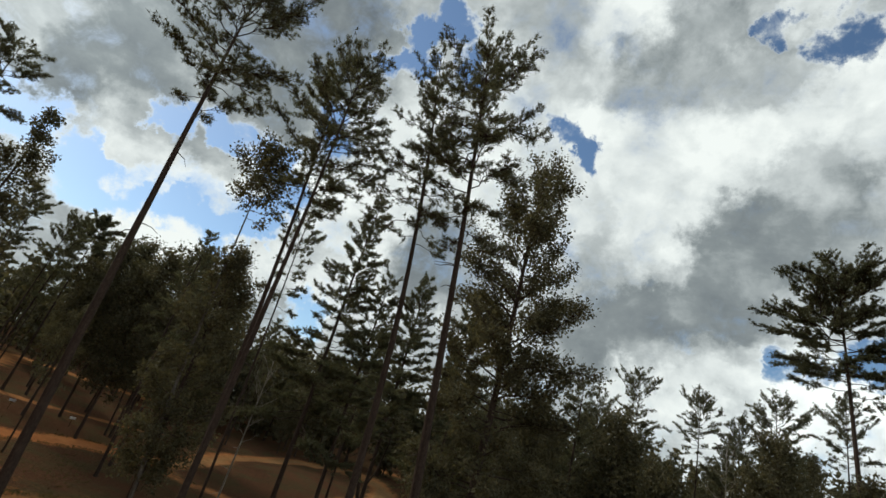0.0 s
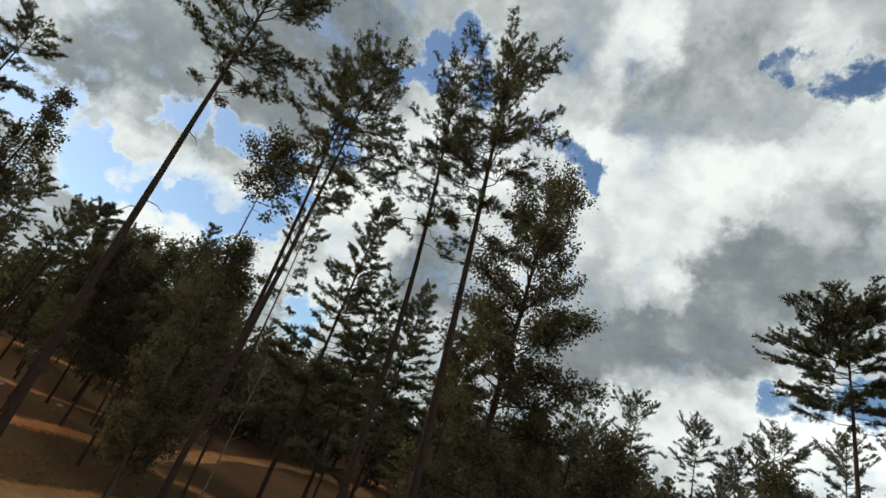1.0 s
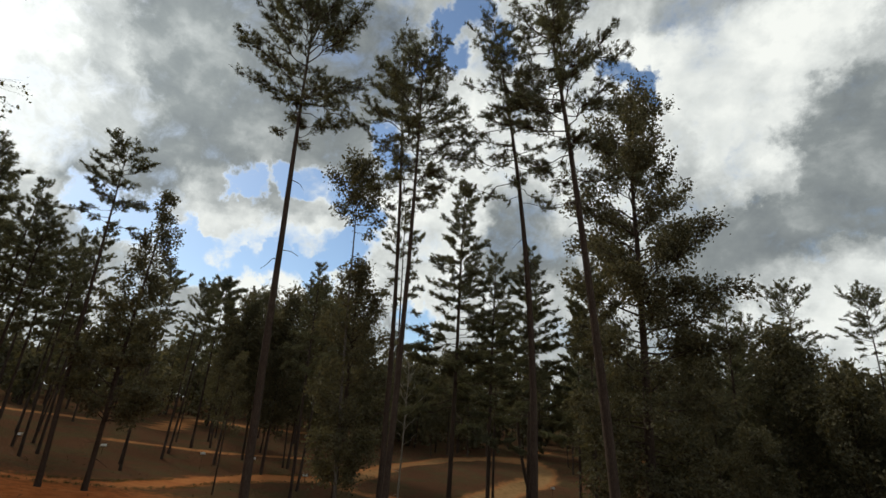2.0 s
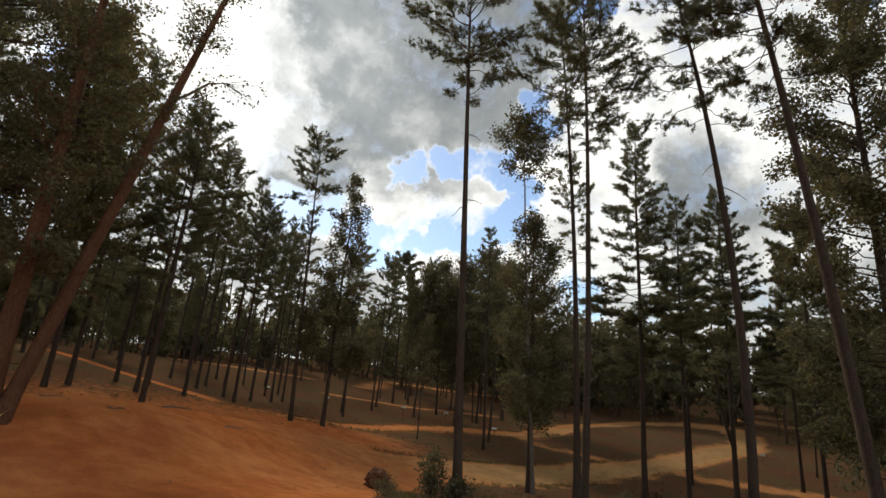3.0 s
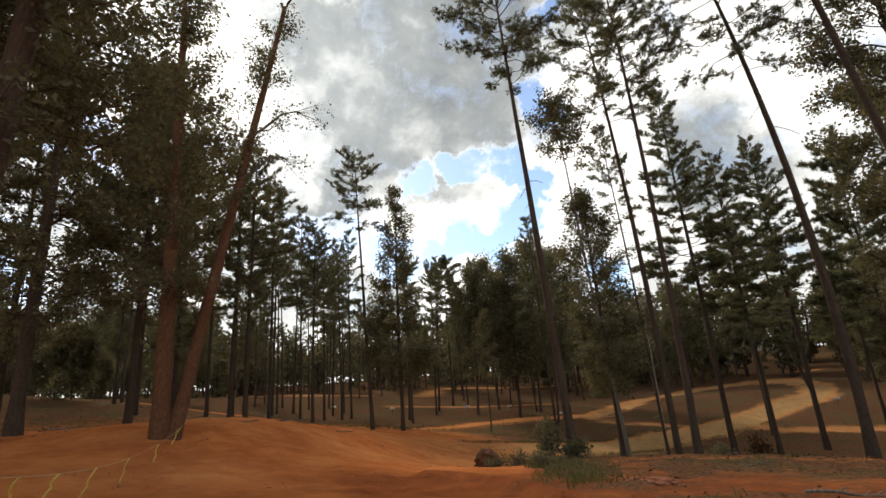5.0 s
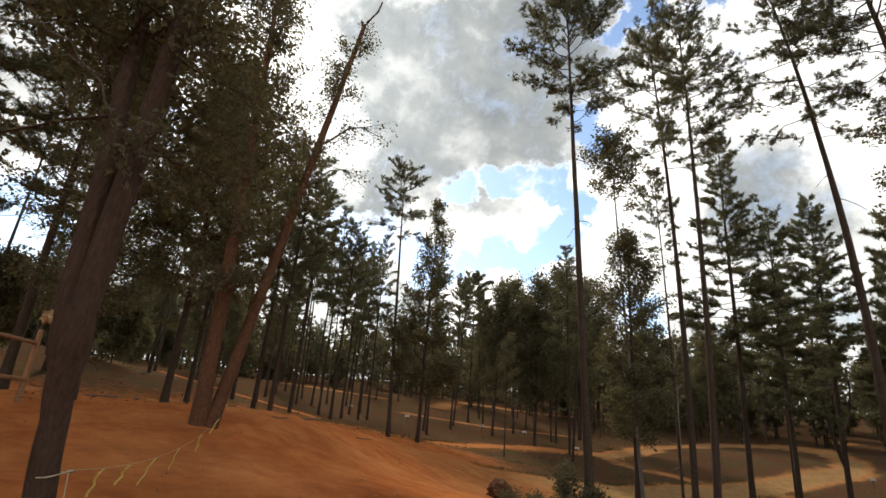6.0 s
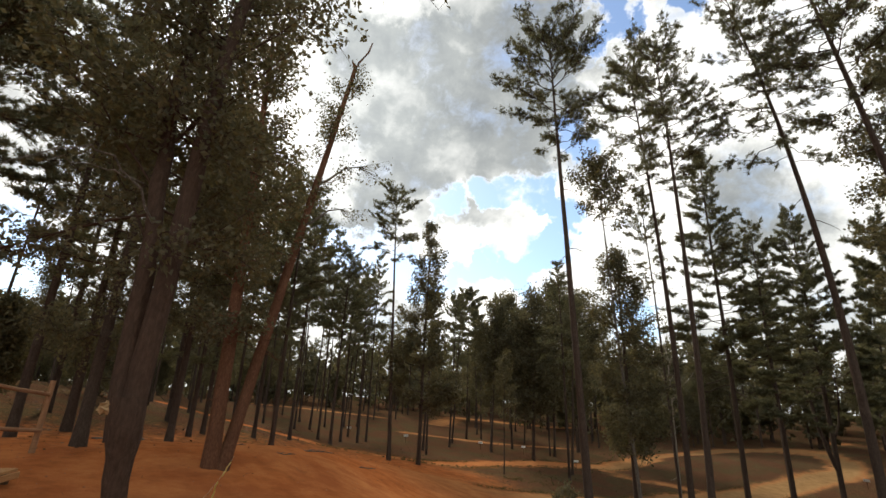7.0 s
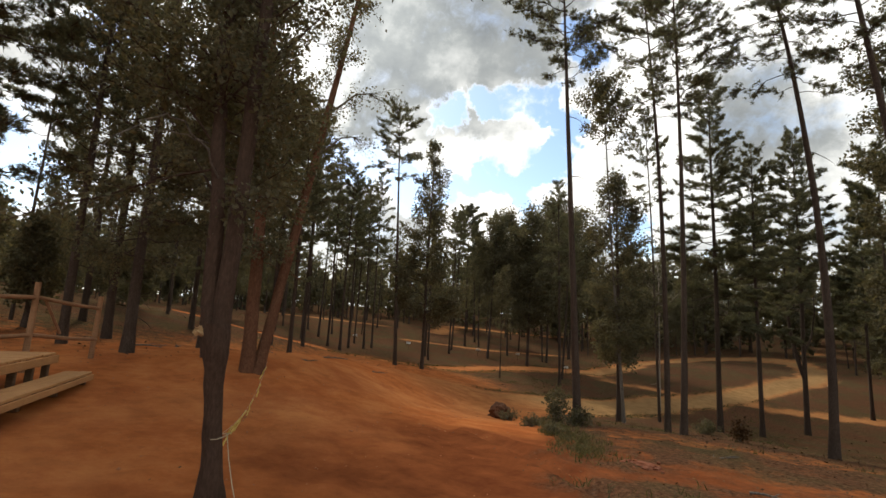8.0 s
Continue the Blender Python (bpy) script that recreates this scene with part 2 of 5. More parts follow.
def soil():
    """Red clay, sandy wheel track and leaf litter with thin grass, blended by the masks of the sheet."""
    s = Shade("soil", 1.0, 0.0)
    clay_mask = s.node("ShaderNodeAttribute", attribute_name="clay").outputs["Fac"]
    sand_mask = s.node("ShaderNodeAttribute", attribute_name="sand").outputs["Fac"]
    big, mid, fine = s.noise(0.22, 5, 0.6), s.noise(1.7, 6, 0.65), s.noise(14, 6, 0.7)
    clay = s.ramp(mid, (0.25, (0.20, 0.062, 0.022)), (0.5, (0.36, 0.115, 0.036)), (0.75, (0.46, 0.17, 0.058)))
    clay = s.mix(s.ramp(fine, (0.35, (0, 0, 0)), (0.72, (0.5, 0.5, 0.5))), clay, (0.30, 0.095, 0.03))
    clay = s.mix(s.ramp(big, (0.45, (0, 0, 0)), (0.7, (0.55, 0.55, 0.55))), clay, (0.48, 0.20, 0.075))
    clay = s.mix(s.ramp(s.noise(0.7, 6, 0.7), (0.48, (0, 0, 0)), (0.66, (0.6, 0.6, 0.6))), clay, (0.25, 0.068, 0.024))
    clay = s.mix(s.ramp(s.noise(5.5, 6, 0.75), (0.55, (0, 0, 0)), (0.75, (0.55, 0.55, 0.55))), clay, (0.19, 0.07, 0.03))
    dark_clay_mask = s.node("ShaderNodeAttribute", attribute_name="dark_clay").outputs["Fac"]
    deep_red = s.ramp(mid, (0.3, (0.105, 0.031, 0.0135)), (0.7, (0.21, 0.066, 0.024)))
    clay = s.mix(dark_clay_mask, clay, deep_red)
    sand = s.ramp(mid, (0.25, (0.19, 0.105, 0.044)), (0.75, (0.32, 0.19, 0.086)))
    litter = s.ramp(fine, (0.36, (0.038, 0.018, 0.0105)), (0.5, (0.082, 0.041, 0.023)), (0.66, (0.142, 0.075, 0.041)))
    grass = s.ramp(fine, (0.36, (0.036, 0.027, 0.014)), (0.64, (0.095, 0.074, 0.036)))
    litter = s.mix(s.ramp(s.noise(0.35, 5, 0.65), (0.44, (0, 0, 0)), (0.6, (0.8, 0.8, 0.8))), litter, grass)
    edge = s.node("ShaderNodeMath", operation="MULTIPLY_ADD")
    s.link(s.noise(2.6, 7, 0.75), edge.inputs[0])
    edge.inputs[1].default_value = 1.3
    s.link(clay_mask, edge.inputs[2])
    over = s.node("ShaderNodeMapRange", interpolation_type="SMOOTHSTEP")
    s.link(edge.outputs[0], over.inputs["Value"])
    over.inputs["From Min"].default_value, over.inputs["From Max"].default_value = 0.72, 1.35
    ground_colour = s.mix(over.outputs["Result"], litter, clay)
    ground_colour = s.mix(sand_mask, ground_colour, sand)
    s.bump(s.mix(0.5, s.mix(0.5, mid, s.noise(5.0, 6, 0.7)), fine), 0.9, 0.07)
    return s.done(ground_colour)


RED_EARTH = plain("red_earth", (0.19, 0.058, 0.024), 0.95, 0.3, 9.0)
PINE_BARK = bark("pine_bark", (0.024, 0.016, 0.012), (0.056, 0.038, 0.028), (0.1, 0.07, 0.052))
DUSTY_BARK = bark("dusty_bark", (0.045, 0.02, 0.012), (0.118, 0.053, 0.03), (0.195, 0.094, 0.052))
SCARRED_BARK = bark("scarred_bark", (0.022, 0.014, 0.01), (0.058, 0.036, 0.026), (0.1, 0.062, 0.043), 0.35)
PALE_BARK = bark("pale_bark", (0.1, 0.08, 0.06), (0.26, 0.22, 0.17), (0.4, 0.35, 0.28), 0.3)
GREY_BARK = bark("grey_bark", (0.03, 0.026, 0.022), (0.12, 0.10, 0.08), (0.24, 0.2, 0.16))
NEEDLES = foliage("pine_needles", [(0.078, 0.08, 0.052), (0.098, 0.098, 0.061), (0.118, 0.116, 0.07), (0.165, 0.142, 0.085)], 0.34)
LEAVES = foliage("broad_leaves", [(0.072, 0.067, 0.042), (0.092, 0.083, 0.05), (0.112, 0.1, 0.057), (0.15, 0.122, 0.068)], 0.32)
DUSTY_LEAVES = foliage("dusty_leaves", [(0.07, 0.066, 0.042), (0.09, 0.083, 0.049), (0.112, 0.1, 0.056), (0.16, 0.13, 0.072)], 0.36)
DRY_LEAVES = foliage("dry_leaves", [(0.035, 0.017, 0.008), (0.075, 0.036, 0.015), (0.13, 0.066, 0.028)], 0.2)
GRASS = foliage("grass_blades", [(0.045, 0.042, 0.017), (0.075, 0.068, 0.029), (0.15, 0.115, 0.05)], 0.3)
SOIL = soil()
PLANK = timber("weathered_plank", (0.50, 0.26, 0.11), (0.36, 0.18, 0.078))
FENCE_WOOD = timber("dusty_fence_wood", (0.36, 0.19, 0.10), (0.22, 0.115, 0.06))
DARK_WOOD = timber("old_wood", (0.20, 0.12, 0.07), (0.08, 0.045, 0.025))
YELLOW = plain("yellow_ribbon", (0.72, 0.55, 0.16), 0.5, 0.15)
CORD = plain("pale_cord", (0.42, 0.36, 0.24), 0.8, 0.25)
WHITE = plain("white_plate", (0.75, 0.74, 0.7), 0.5, 0.2)
CLOD = plain("clay_clod", (0.34, 0.13, 0.05), 1.0, 0.4, 3.0)
RAW_WOOD = plain("raw_wood", (0.42, 0.26, 0.12), 0.8, 0.3)

# ---- mesh tools ----


def mesh_of(name, verts, tris=None, quads=None, material=None, smooth=False):
    """A mesh from arrays of places, triangles and quads."""
    me = bpy.data.meshes.new(name)
    tris = np.zeros((0, 3), int) if tris is None else np.asarray(tris, int).reshape(-1, 3)
    quads = np.zeros((0, 4), int) if quads is None else np.asarray(quads, int).reshape(-1, 4)
    loops = np.concatenate([tris.ravel(), quads.ravel()])
    starts = np.concatenate([np.arange(len(tris)) * 3, len(tris) * 3 + np.arange(len(quads)) * 4])
    me.vertices.add(len(verts))
    me.vertices.foreach_set("co", np.asarray(verts, np.float32).ravel())
    me.loops.add(len(loops))
    me.loops.foreach_set("vertex_index", loops.astype(np.int32))
    me.polygons.add(len(starts))
    me.polygons.foreach_set("loop_start", starts.astype(np.int32))
    me.polygons.foreach_set("use_smooth", np.full(len(starts), smooth))
    me.update(calc_edges=True)
    if material:
        me.materials.append(material)
    return me


def part_of(name, me, parent, label=""):
    ob = new(name, me)
    ob.parent = parent
    if label:
        ob["label"] = label
    return ob


def part(name, bm, material, parent, label=""):
    me = bpy.data.meshes.new(name)
    bmesh.ops.recalc_face_normals(bm, faces=bm.faces)
    bm.to_mesh(me)
    bm.free()
    me.materials.append(material)
    return part_of(name, me, parent, label)


def base(name, x, y, z, label, category, group="", kind="", turn=0.0):
    ob = new(name)
    ob.empty_display_size = 0.2
    ob.matrix_basis = pose(x, y, z, 0, 0, turn)
    return tagged(ob, label, category, group, kind)


def tube(points, radii, sides=8, cap=True, wobble=0.0, rng=None):
    """Rings of vertices along a line: places and quads."""
    p, r = np.asarray(points, float), np.asarray(radii, float)
    d = np.gradient(p, axis=0)
    d /= np.linalg.norm(d, axis=1)[:, None] + 1e-9
    ref = np.where(np.abs(d[:, 2:3]) > 0.9, np.array([[1.0, 0, 0]]), np.array([[0, 0, 1.0]]))
    a = np.cross(d, ref)
    a /= np.linalg.norm(a, axis=1)[:, None] + 1e-9
    b = np.cross(d, a)
    ang = np.linspace(0, 2 * np.pi, sides, endpoint=False)
    rr = r[:, None] * np.ones(sides)
    if wobble and rng is not None:
        rr = rr * (1 + wobble * rng.normal(size=rr.shape))
    v = p[:, None] + rr[..., None] * (np.cos(ang)[:, None] * a[:, None] + np.sin(ang)[:, None] * b[:, None])
    n = len(p)
    i, j = np.meshgrid(np.arange(n - 1), np.arange(sides), indexing="ij")
    k = (j + 1) % sides
    quads = np.stack([i * sides + j, i * sides + k, (i + 1) * sides + k, (i + 1) * sides + j], -1).reshape(-1, 4)
    return v.reshape(-1, 3), quads


class Heap:
    """Gathers places and faces of many small pieces."""

    def __init__(self):
        self.v, self.t, self.q, self.n = [], [], [], 0

    def add(self, v, tris=None, quads=None):
        self.v.append(v)
        if tris is not None:
            self.t.append(np.asarray(tris) + self.n)
        if quads is not None:
            self.q.append(np.asarray(quads) + self.n)
        self.n += len(v)

    def mesh(self, name, material, smooth=False):
        if not self.v:
            self.add(np.zeros((3, 3)), tris=[[0, 1, 2]])
        cat = lambda some: np.concatenate(some) if some else None
        return mesh_of(name, np.concatenate(self.v), cat(self.t), cat(self.q), material, smooth)


def unit(v):
    return v / (np.linalg.norm(v, axis=-1, keepdims=True) + 1e-9)


def sticks(heap, p0, p1, r0, r1):
    """Three-sided twigs, all at once."""
    d = unit(p1 - p0)
    a = unit(np.cross(d, np.array([0.3, 0.2, 0.93])))
    b = np.cross(d, a)
    rings = []
    for p, r in ((p0, r0), (p1, r1)):
        for k in range(3):
            c, s = math.cos(k * 2.0944), math.sin(k * 2.0944)
            rings.append(p + np.reshape(r, (-1, 1)) * (c * a + s * b))
    v = np.stack(rings, 1)
    o = np.arange(len(p0))[:, None] * 6
    quads = np.concatenate([o + np.array([[k, (k + 1) % 3, 3 + (k + 1) % 3, 3 + k]]) for k in range(3)])
    heap.add(v.reshape(-1, 3), quads=quads)


def needles(heap, p, d, rng, count, length, width):
    """Tufts of thin pointed needles at p, round the way d."""
    n = len(p) * count
    pp, dd = np.repeat(p, count, 0), np.repeat(d, count, 0)
    way = unit(dd * 0.7 + rng.normal(size=(n, 3)) * 0.6)
    size = length * rng.uniform(0.65, 1.15, (n, 1))
    side = unit(np.cross(way, rng.normal(size=(n, 3)))) * width * 0.5
    start = pp + rng.normal(size=(n, 3)) * length * 0.1
    v = np.stack([start - side, start + side, start + way * size], 1)
    heap.add(v.reshape(-1, 3), tris=np.arange(n * 3).reshape(-1, 3))


def leaves(heap, p, d, rng, count, size, spread):
    """Single broad leaves round p, folded a little along the rib."""
    n = len(p) * count
    pp, dd = np.repeat(p, count, 0), np.repeat(d, count, 0)
    way = unit(dd * 0.5 + rng.normal(size=(n, 3)) * 0.6 + np.array([0, 0, -0.25]))
    side = unit(np.cross(way, rng.normal(size=(n, 3))))
    up = np.cross(way, side)
    s = size * rng.uniform(0.6, 1.25, (n, 1))
    start = pp + rng.normal(size=(n, 3)) * spread
    mid = start + way * s * 0.45
    v = np.stack([start, mid + side * s * 0.33 + up * s * 0.12, start + way * s, mid - side * s * 0.33 + up * s * 0.12], 1)
    heap.add(v.reshape(-1, 3), quads=np.arange(n * 4).reshape(-1, 4))


# ---- the lie of the land ----
RISE = -0.03
HILLS = [(-10, 24, 9, -0.91), (-3, 30, 12, -0.48), (-20, 30, 10, -1.46), (-12, 14, 6, -0.43), (-4, 12, 8, -0.58), (-16, 4, 5, 1.6), (-40, -8, 16, 0.62),
         (-70, 10, 25, -0.21), (-30, 60, 22, -3.07), (10, 45, 18, -4.18), (10, 0, 14, 0.03), (-70, 80, 40, 1.3), (40, 90, 40, 0.41)]
SWALES = [(-26, 12, 7, -0.72), (0, -20, 20, -1.37), (-8, 0, 5, -0.44), (-4, 5, 4, -0.12), (-80, -60, 50, 5.12), (-9, 10, 4, 0.57), (-7, 36, 9, -0.51),
          (-40, 25, 12, -1.78), (-36, 10, 9, -0.23), (-14, 8, 5, -1.66), (-20, 0, 7, -1.36), (10, 20, 9, -0.84), (-17, 56, 5, 0.9), (-12, 9, 3, -0.12)]


BANK = [(-15.9, 4.3), (-21.5, 14.7)]
BANK_RISE = ([-0.4, -0.25, 0.0, 0.16, 0.41, 0.65, 0.8, 1.05], [0.0, 0.15, 0.48, 0.58, 0.68, 0.53, 0.35, 0.0])


def lie(x, y):
    x, y = np.asarray(x, float), np.asarray(y, float)
    z = np.full(np.broadcast(x, y).shape, RISE)
    for hx, hy, r, a in HILLS + SWALES:
        z = z + a * np.exp(-((x - hx) ** 2 + (y - hy) ** 2) / (2 * r * r))
    # the bank of pushed-up clay along the yard's far edge, steeper on its outer side
    dx, dy = BANK[1][0] - BANK[0][0], BANK[1][1] - BANK[0][1]
    ln = math.hypot(dx, dy)
    u = ((x - BANK[0][0]) * dx + (y - BANK[0][1]) * dy) / ln ** 2
    off = ((x - BANK[0][0]) * dy - (y - BANK[0][1]) * dx) / ln
    z = z + np.interp(u, *BANK_RISE) * np.exp(-0.5 * (off / np.where(off > 0, 2.1, 1.5)) ** 2)
    far = np.maximum(np.hypot(x + 5, y - 5) - 92, 0)
    return z + 7.0 * (1 - np.exp(-far / 70.0))


def height(x, y):
    return float(lie(x, y))


def waves(x, y, k, seed):
    """Cheap smooth noise from a few crossing waves, about -1 to 1."""
    r = np.random.default_rng(seed)
    total = 0
    for _ in range(7):
        a, ph, f = r.uniform(0, 6.28), r.uniform(0, 6.28), k * r.uniform(0.6, 1.9)
        total = total + np.sin(f * (x * math.cos(a) + y * math.sin(a)) + ph)
    return total / 4.0


MAIN_TRACK = [(-10, 4), (-14.5, 10), (-15.7, 14.5), (-15.1, 19), (-16.4, 27.5), (-16, 35), (-13.8, 42), (-11.4, 51), (-9.6, 60), (-10.2, 67), (-13, 73),
              (-18, 75), (-24, 69), (-25.5, 57), (-24.5, 42), (-28.3, 36.3), (-29.6, 31), (-27, 22), (-28, 17.6), (-30, 15.3), (-34, 14.4), (-37, 13.3), (-48, 11)]
MAIN_WIDE = [3.0, 2.9, 2.7, 2.3, 2.1, 1.85, 1.5, 1.3, 1.3, 1.3, 1.2, 1.1, 1.2, 1.3, 1.1, 1.0, 0.9, 0.9, 0.6, 0.55, 0.55, 0.55, 0.55]
SIDE_TRACKS = [([(-26, 40), (-21, 39.5), (-15.5, 40.5)], 0.35), ([(-13, 43), (-10, 42), (-7, 43.5), (-3.5, 45), (4, 47)], 0.8),
               ([(-14, 84), (0, 82), (20, 78), (45, 84)], 0.8), ([(-52, 47), (-62, 62), (-48, 74)], 1.2), ([(-70, 30), (-58, 42)], 1.0), ([(-46, 36), (-38, 42), (-33, 50)], 0.4)]


def along(x, y, line, wide):
    """How far inside a track of that half-width each place lies (1 inside, 0 out)."""
    best = np.full(x.shape, -9.0)
    wide = wide if isinstance(wide, list) else [wide] * len(line)
    for (ax, ay), (bx, by), wa, wb in zip(line, line[1:], wide, wide[1:]):
        dx, dy = bx - ax, by - ay
        t = np.clip(((x - ax) * dx + (y - ay) * dy) / (dx * dx + dy * dy), 0, 1)
        d = np.hypot(x - ax - t * dx, y - ay - t * dy)
        best = np.maximum(best, (wa + t * (wb - wa)) - d)
    return best


def smooth_step(v, lo, hi):
    t = np.clip((v - lo) / (hi - lo), 0, 1)
    return t * t * (3 - 2 * t)


CLEARING = [(6, -12), (1, -1.5), (-5.2, 2.0), (-7.5, 3.7), (-12.4, 9.4), (-13.4, 12), (-13.5, 13.5), (-17, 16.5), (-20.5, 15.9), (-22.3, 15.2), (-20.5, 11.8), (-18.7, 8.5), (-17.1, 5.6), (-16.5, 3.4), (-16.2, 1.5), (-15.3, -0.6), (-15.6, -2.6),
            (-17.5, -5), (-18, -9), (-10, -16)]


def in_clearing(x, y):
    """Signed distance to the bare yard's edge: positive inside."""
    inside = np.zeros(x.shape, bool)
    dist = np.full(x.shape, 1e9)
    for (ax, ay), (bx, by) in zip(CLEARING, CLEARING[1:] + CLEARING[:1]):
        dx, dy = bx - ax, by - ay
        t = np.clip(((x - ax) * dx + (y - ay) * dy) / (dx * dx + dy * dy), 0, 1)
        dist = np.minimum(dist, np.hypot(x - ax - t * dx, y - ay - t * dy))
        cross = (ay > y) != (by > y)
        with np.errstate(divide="ignore", invalid="ignore"):
            inside ^= cross & (x < ax + (y - ay) * dx / (dy if dy else 1e-9))
    return np.where(inside, dist, -dist)


def bareness(x, y):
    """The masks of clay, of sandy track and of the darker, redder clay beside the yard."""
    ragged = 0.45 * waves(x, y, 1.3, 5) + 0.2 * waves(x, y, 5.0, 6)
    yard = smooth_step(in_clearing(x, y) + 0.8 * ragged, -0.5, 0.5)
    main = smooth_step(along(x, y, MAIN_TRACK, MAIN_WIDE) + 0.75 * ragged, -0.8, 0.6)
    side = 0 * x
    for line, wide in SIDE_TRACKS:
        side = np.maximum(side, 0.8 * smooth_step(along(x, y, line, wide) + 0.45 * ragged, -0.45, 0.35))
    loop = smooth_step(y, 11, 22) * (1 - 0.75 * smooth_step(-x, 23, 29))
    patches = 0.42 * smooth_step(waves(x, y, 0.8, 9) + 0.55 * waves(x, y, 3.1, 3) + 0.3 * waves(x, y, 7.0, 13), 0.0, 0.7) * smooth_step(-np.hypot(x + 3, y - 3), -13, -4)
    # round patch with ragged edge where the clay turns darker and redder
    dark_clay = smooth_step(4.6 - np.hypot((x + 4.6) / 1.15, y - 2.9) + 2.0 * ragged, -1.2, 2.4)
    patches = np.maximum(patches, 0.62 * dark_clay * smooth_step(waves(x, y, 1.1, 21) + 0.4 * waves(x, y, 4.0, 22), -0.5, 0.5))
    sand = np.maximum.reduce([main * loop, side * 0.8, 0.3 * yard * smooth_step(y + 0.4 * x + 2.0 * ragged, 1.0, 7.0)])
    dust = 0.68 * smooth_step(in_clearing(x, y) + 1.5 * ragged, -14, 0) * smooth_step(-x - 0.6 * y, 2, 12)
    clay = np.clip(np.maximum.reduce([yard, main, side, patches, dust]), 0, 1)
    return clay, sand, dark_clay


# Wheel ruts pressed into the yard
RUTS = [[(-8.4, 4.4), (-6.6, 3.6), (-5.6, 3.05), (-4.6, 2.3), (-3.4, 1.0)], [(-12.5, 9.2), (-10.4, 5.6), (-7.6, 2.3), (-5.6, 0.9), (-3.5, -0.8)], [(-13.6, 8.4), (-11.6, 4.7), (-8.8, 1.4), (-6.6, 0.0), (-4.5, -2.0)],
        [(-20, 8.2), (-15, 4.6), (-11, 2.2), (-8, 0.6), (-5, -3)], [(-20.6, 7.0), (-15.6, 3.4), (-11.6, 1.0), (-8.6, -0.6), (-6, -4)]]


def land():
    n = 400
    s = np.linspace(-1, 1, n)
    stretch = lambda c, near, far: c + near * s + (far - near) * np.sign(s) * np.abs(s) ** 5
    gx, gy = np.meshgrid(stretch(-10, 26, 900), stretch(12, 32, 900))
    clay, sand, dark_clay = bareness(gx, gy)
    near = smooth_step(-np.hypot(gx + 8, gy - 8), -60, -15)
    rough = 0.022 * waves(gx, gy, 2.2, 11) + 0.012 * waves(gx, gy, 6.5, 12)
    ruts = 0.03 * np.sin(np.clip(along(gx, gy, MAIN_TRACK, MAIN_WIDE), -1, 3) * 5.2) * sand
    worn = 0 * gx
    for k, line in enumerate(RUTS):
        d = 0.3 - along(gx, gy, line, 0.3) + 0.05 * waves(gx, gy, 2.0, 40 + k)
        worn += (0.13 if k == 0 else 0.036) * (-np.exp(-(d / 0.17) ** 2) + 0.55 * np.exp(-((d - 0.36) / 0.16) ** 2))
    gz = lie(gx, gy) + near * (rough * (0.6 + 0.8 * (1 - clay))) + 0.05 * (1 - clay) * near + ruts - 0.06 * sand + worn
    v = np.stack([gx, gy, gz], -1).reshape(-1, 3)
    i, j = np.meshgrid(np.arange(n - 1), np.arange(n - 1), indexing="ij")
    quads = np.stack([i * n + j, i * n + j + 1, (i + 1) * n + j + 1, (i + 1) * n + j], -1).reshape(-1, 4)
    bare = np.maximum(clay, sand).ravel()[quads].mean(1) > 0.5
    made = {}
    for name, pick in (("ground", ~bare), ("dirt_track", bare)):
        used, q = np.unique(quads[pick], return_inverse=True)
        me = mesh_of(name, v[used], quads=q.reshape(-1, 4), material=SOIL, smooth=True)
        for key, mask in (("clay", clay), ("sand", sand), ("dark_clay", dark_clay)):
            me.attributes.new(key, "FLOAT", "POINT").data.foreach_set("value", mask.ravel()[used].astype(np.float32))
        made[name] = new(name, me)
    tagged(made["ground"], "brown leaf litter and thin grass on rolling ground under pines", "ground", kind="structure")
    tagged(made["dirt_track"], "bare orange clay yard and winding sandy dirt track", "dirt track", kind="structure")


land()

# ---- trees ----


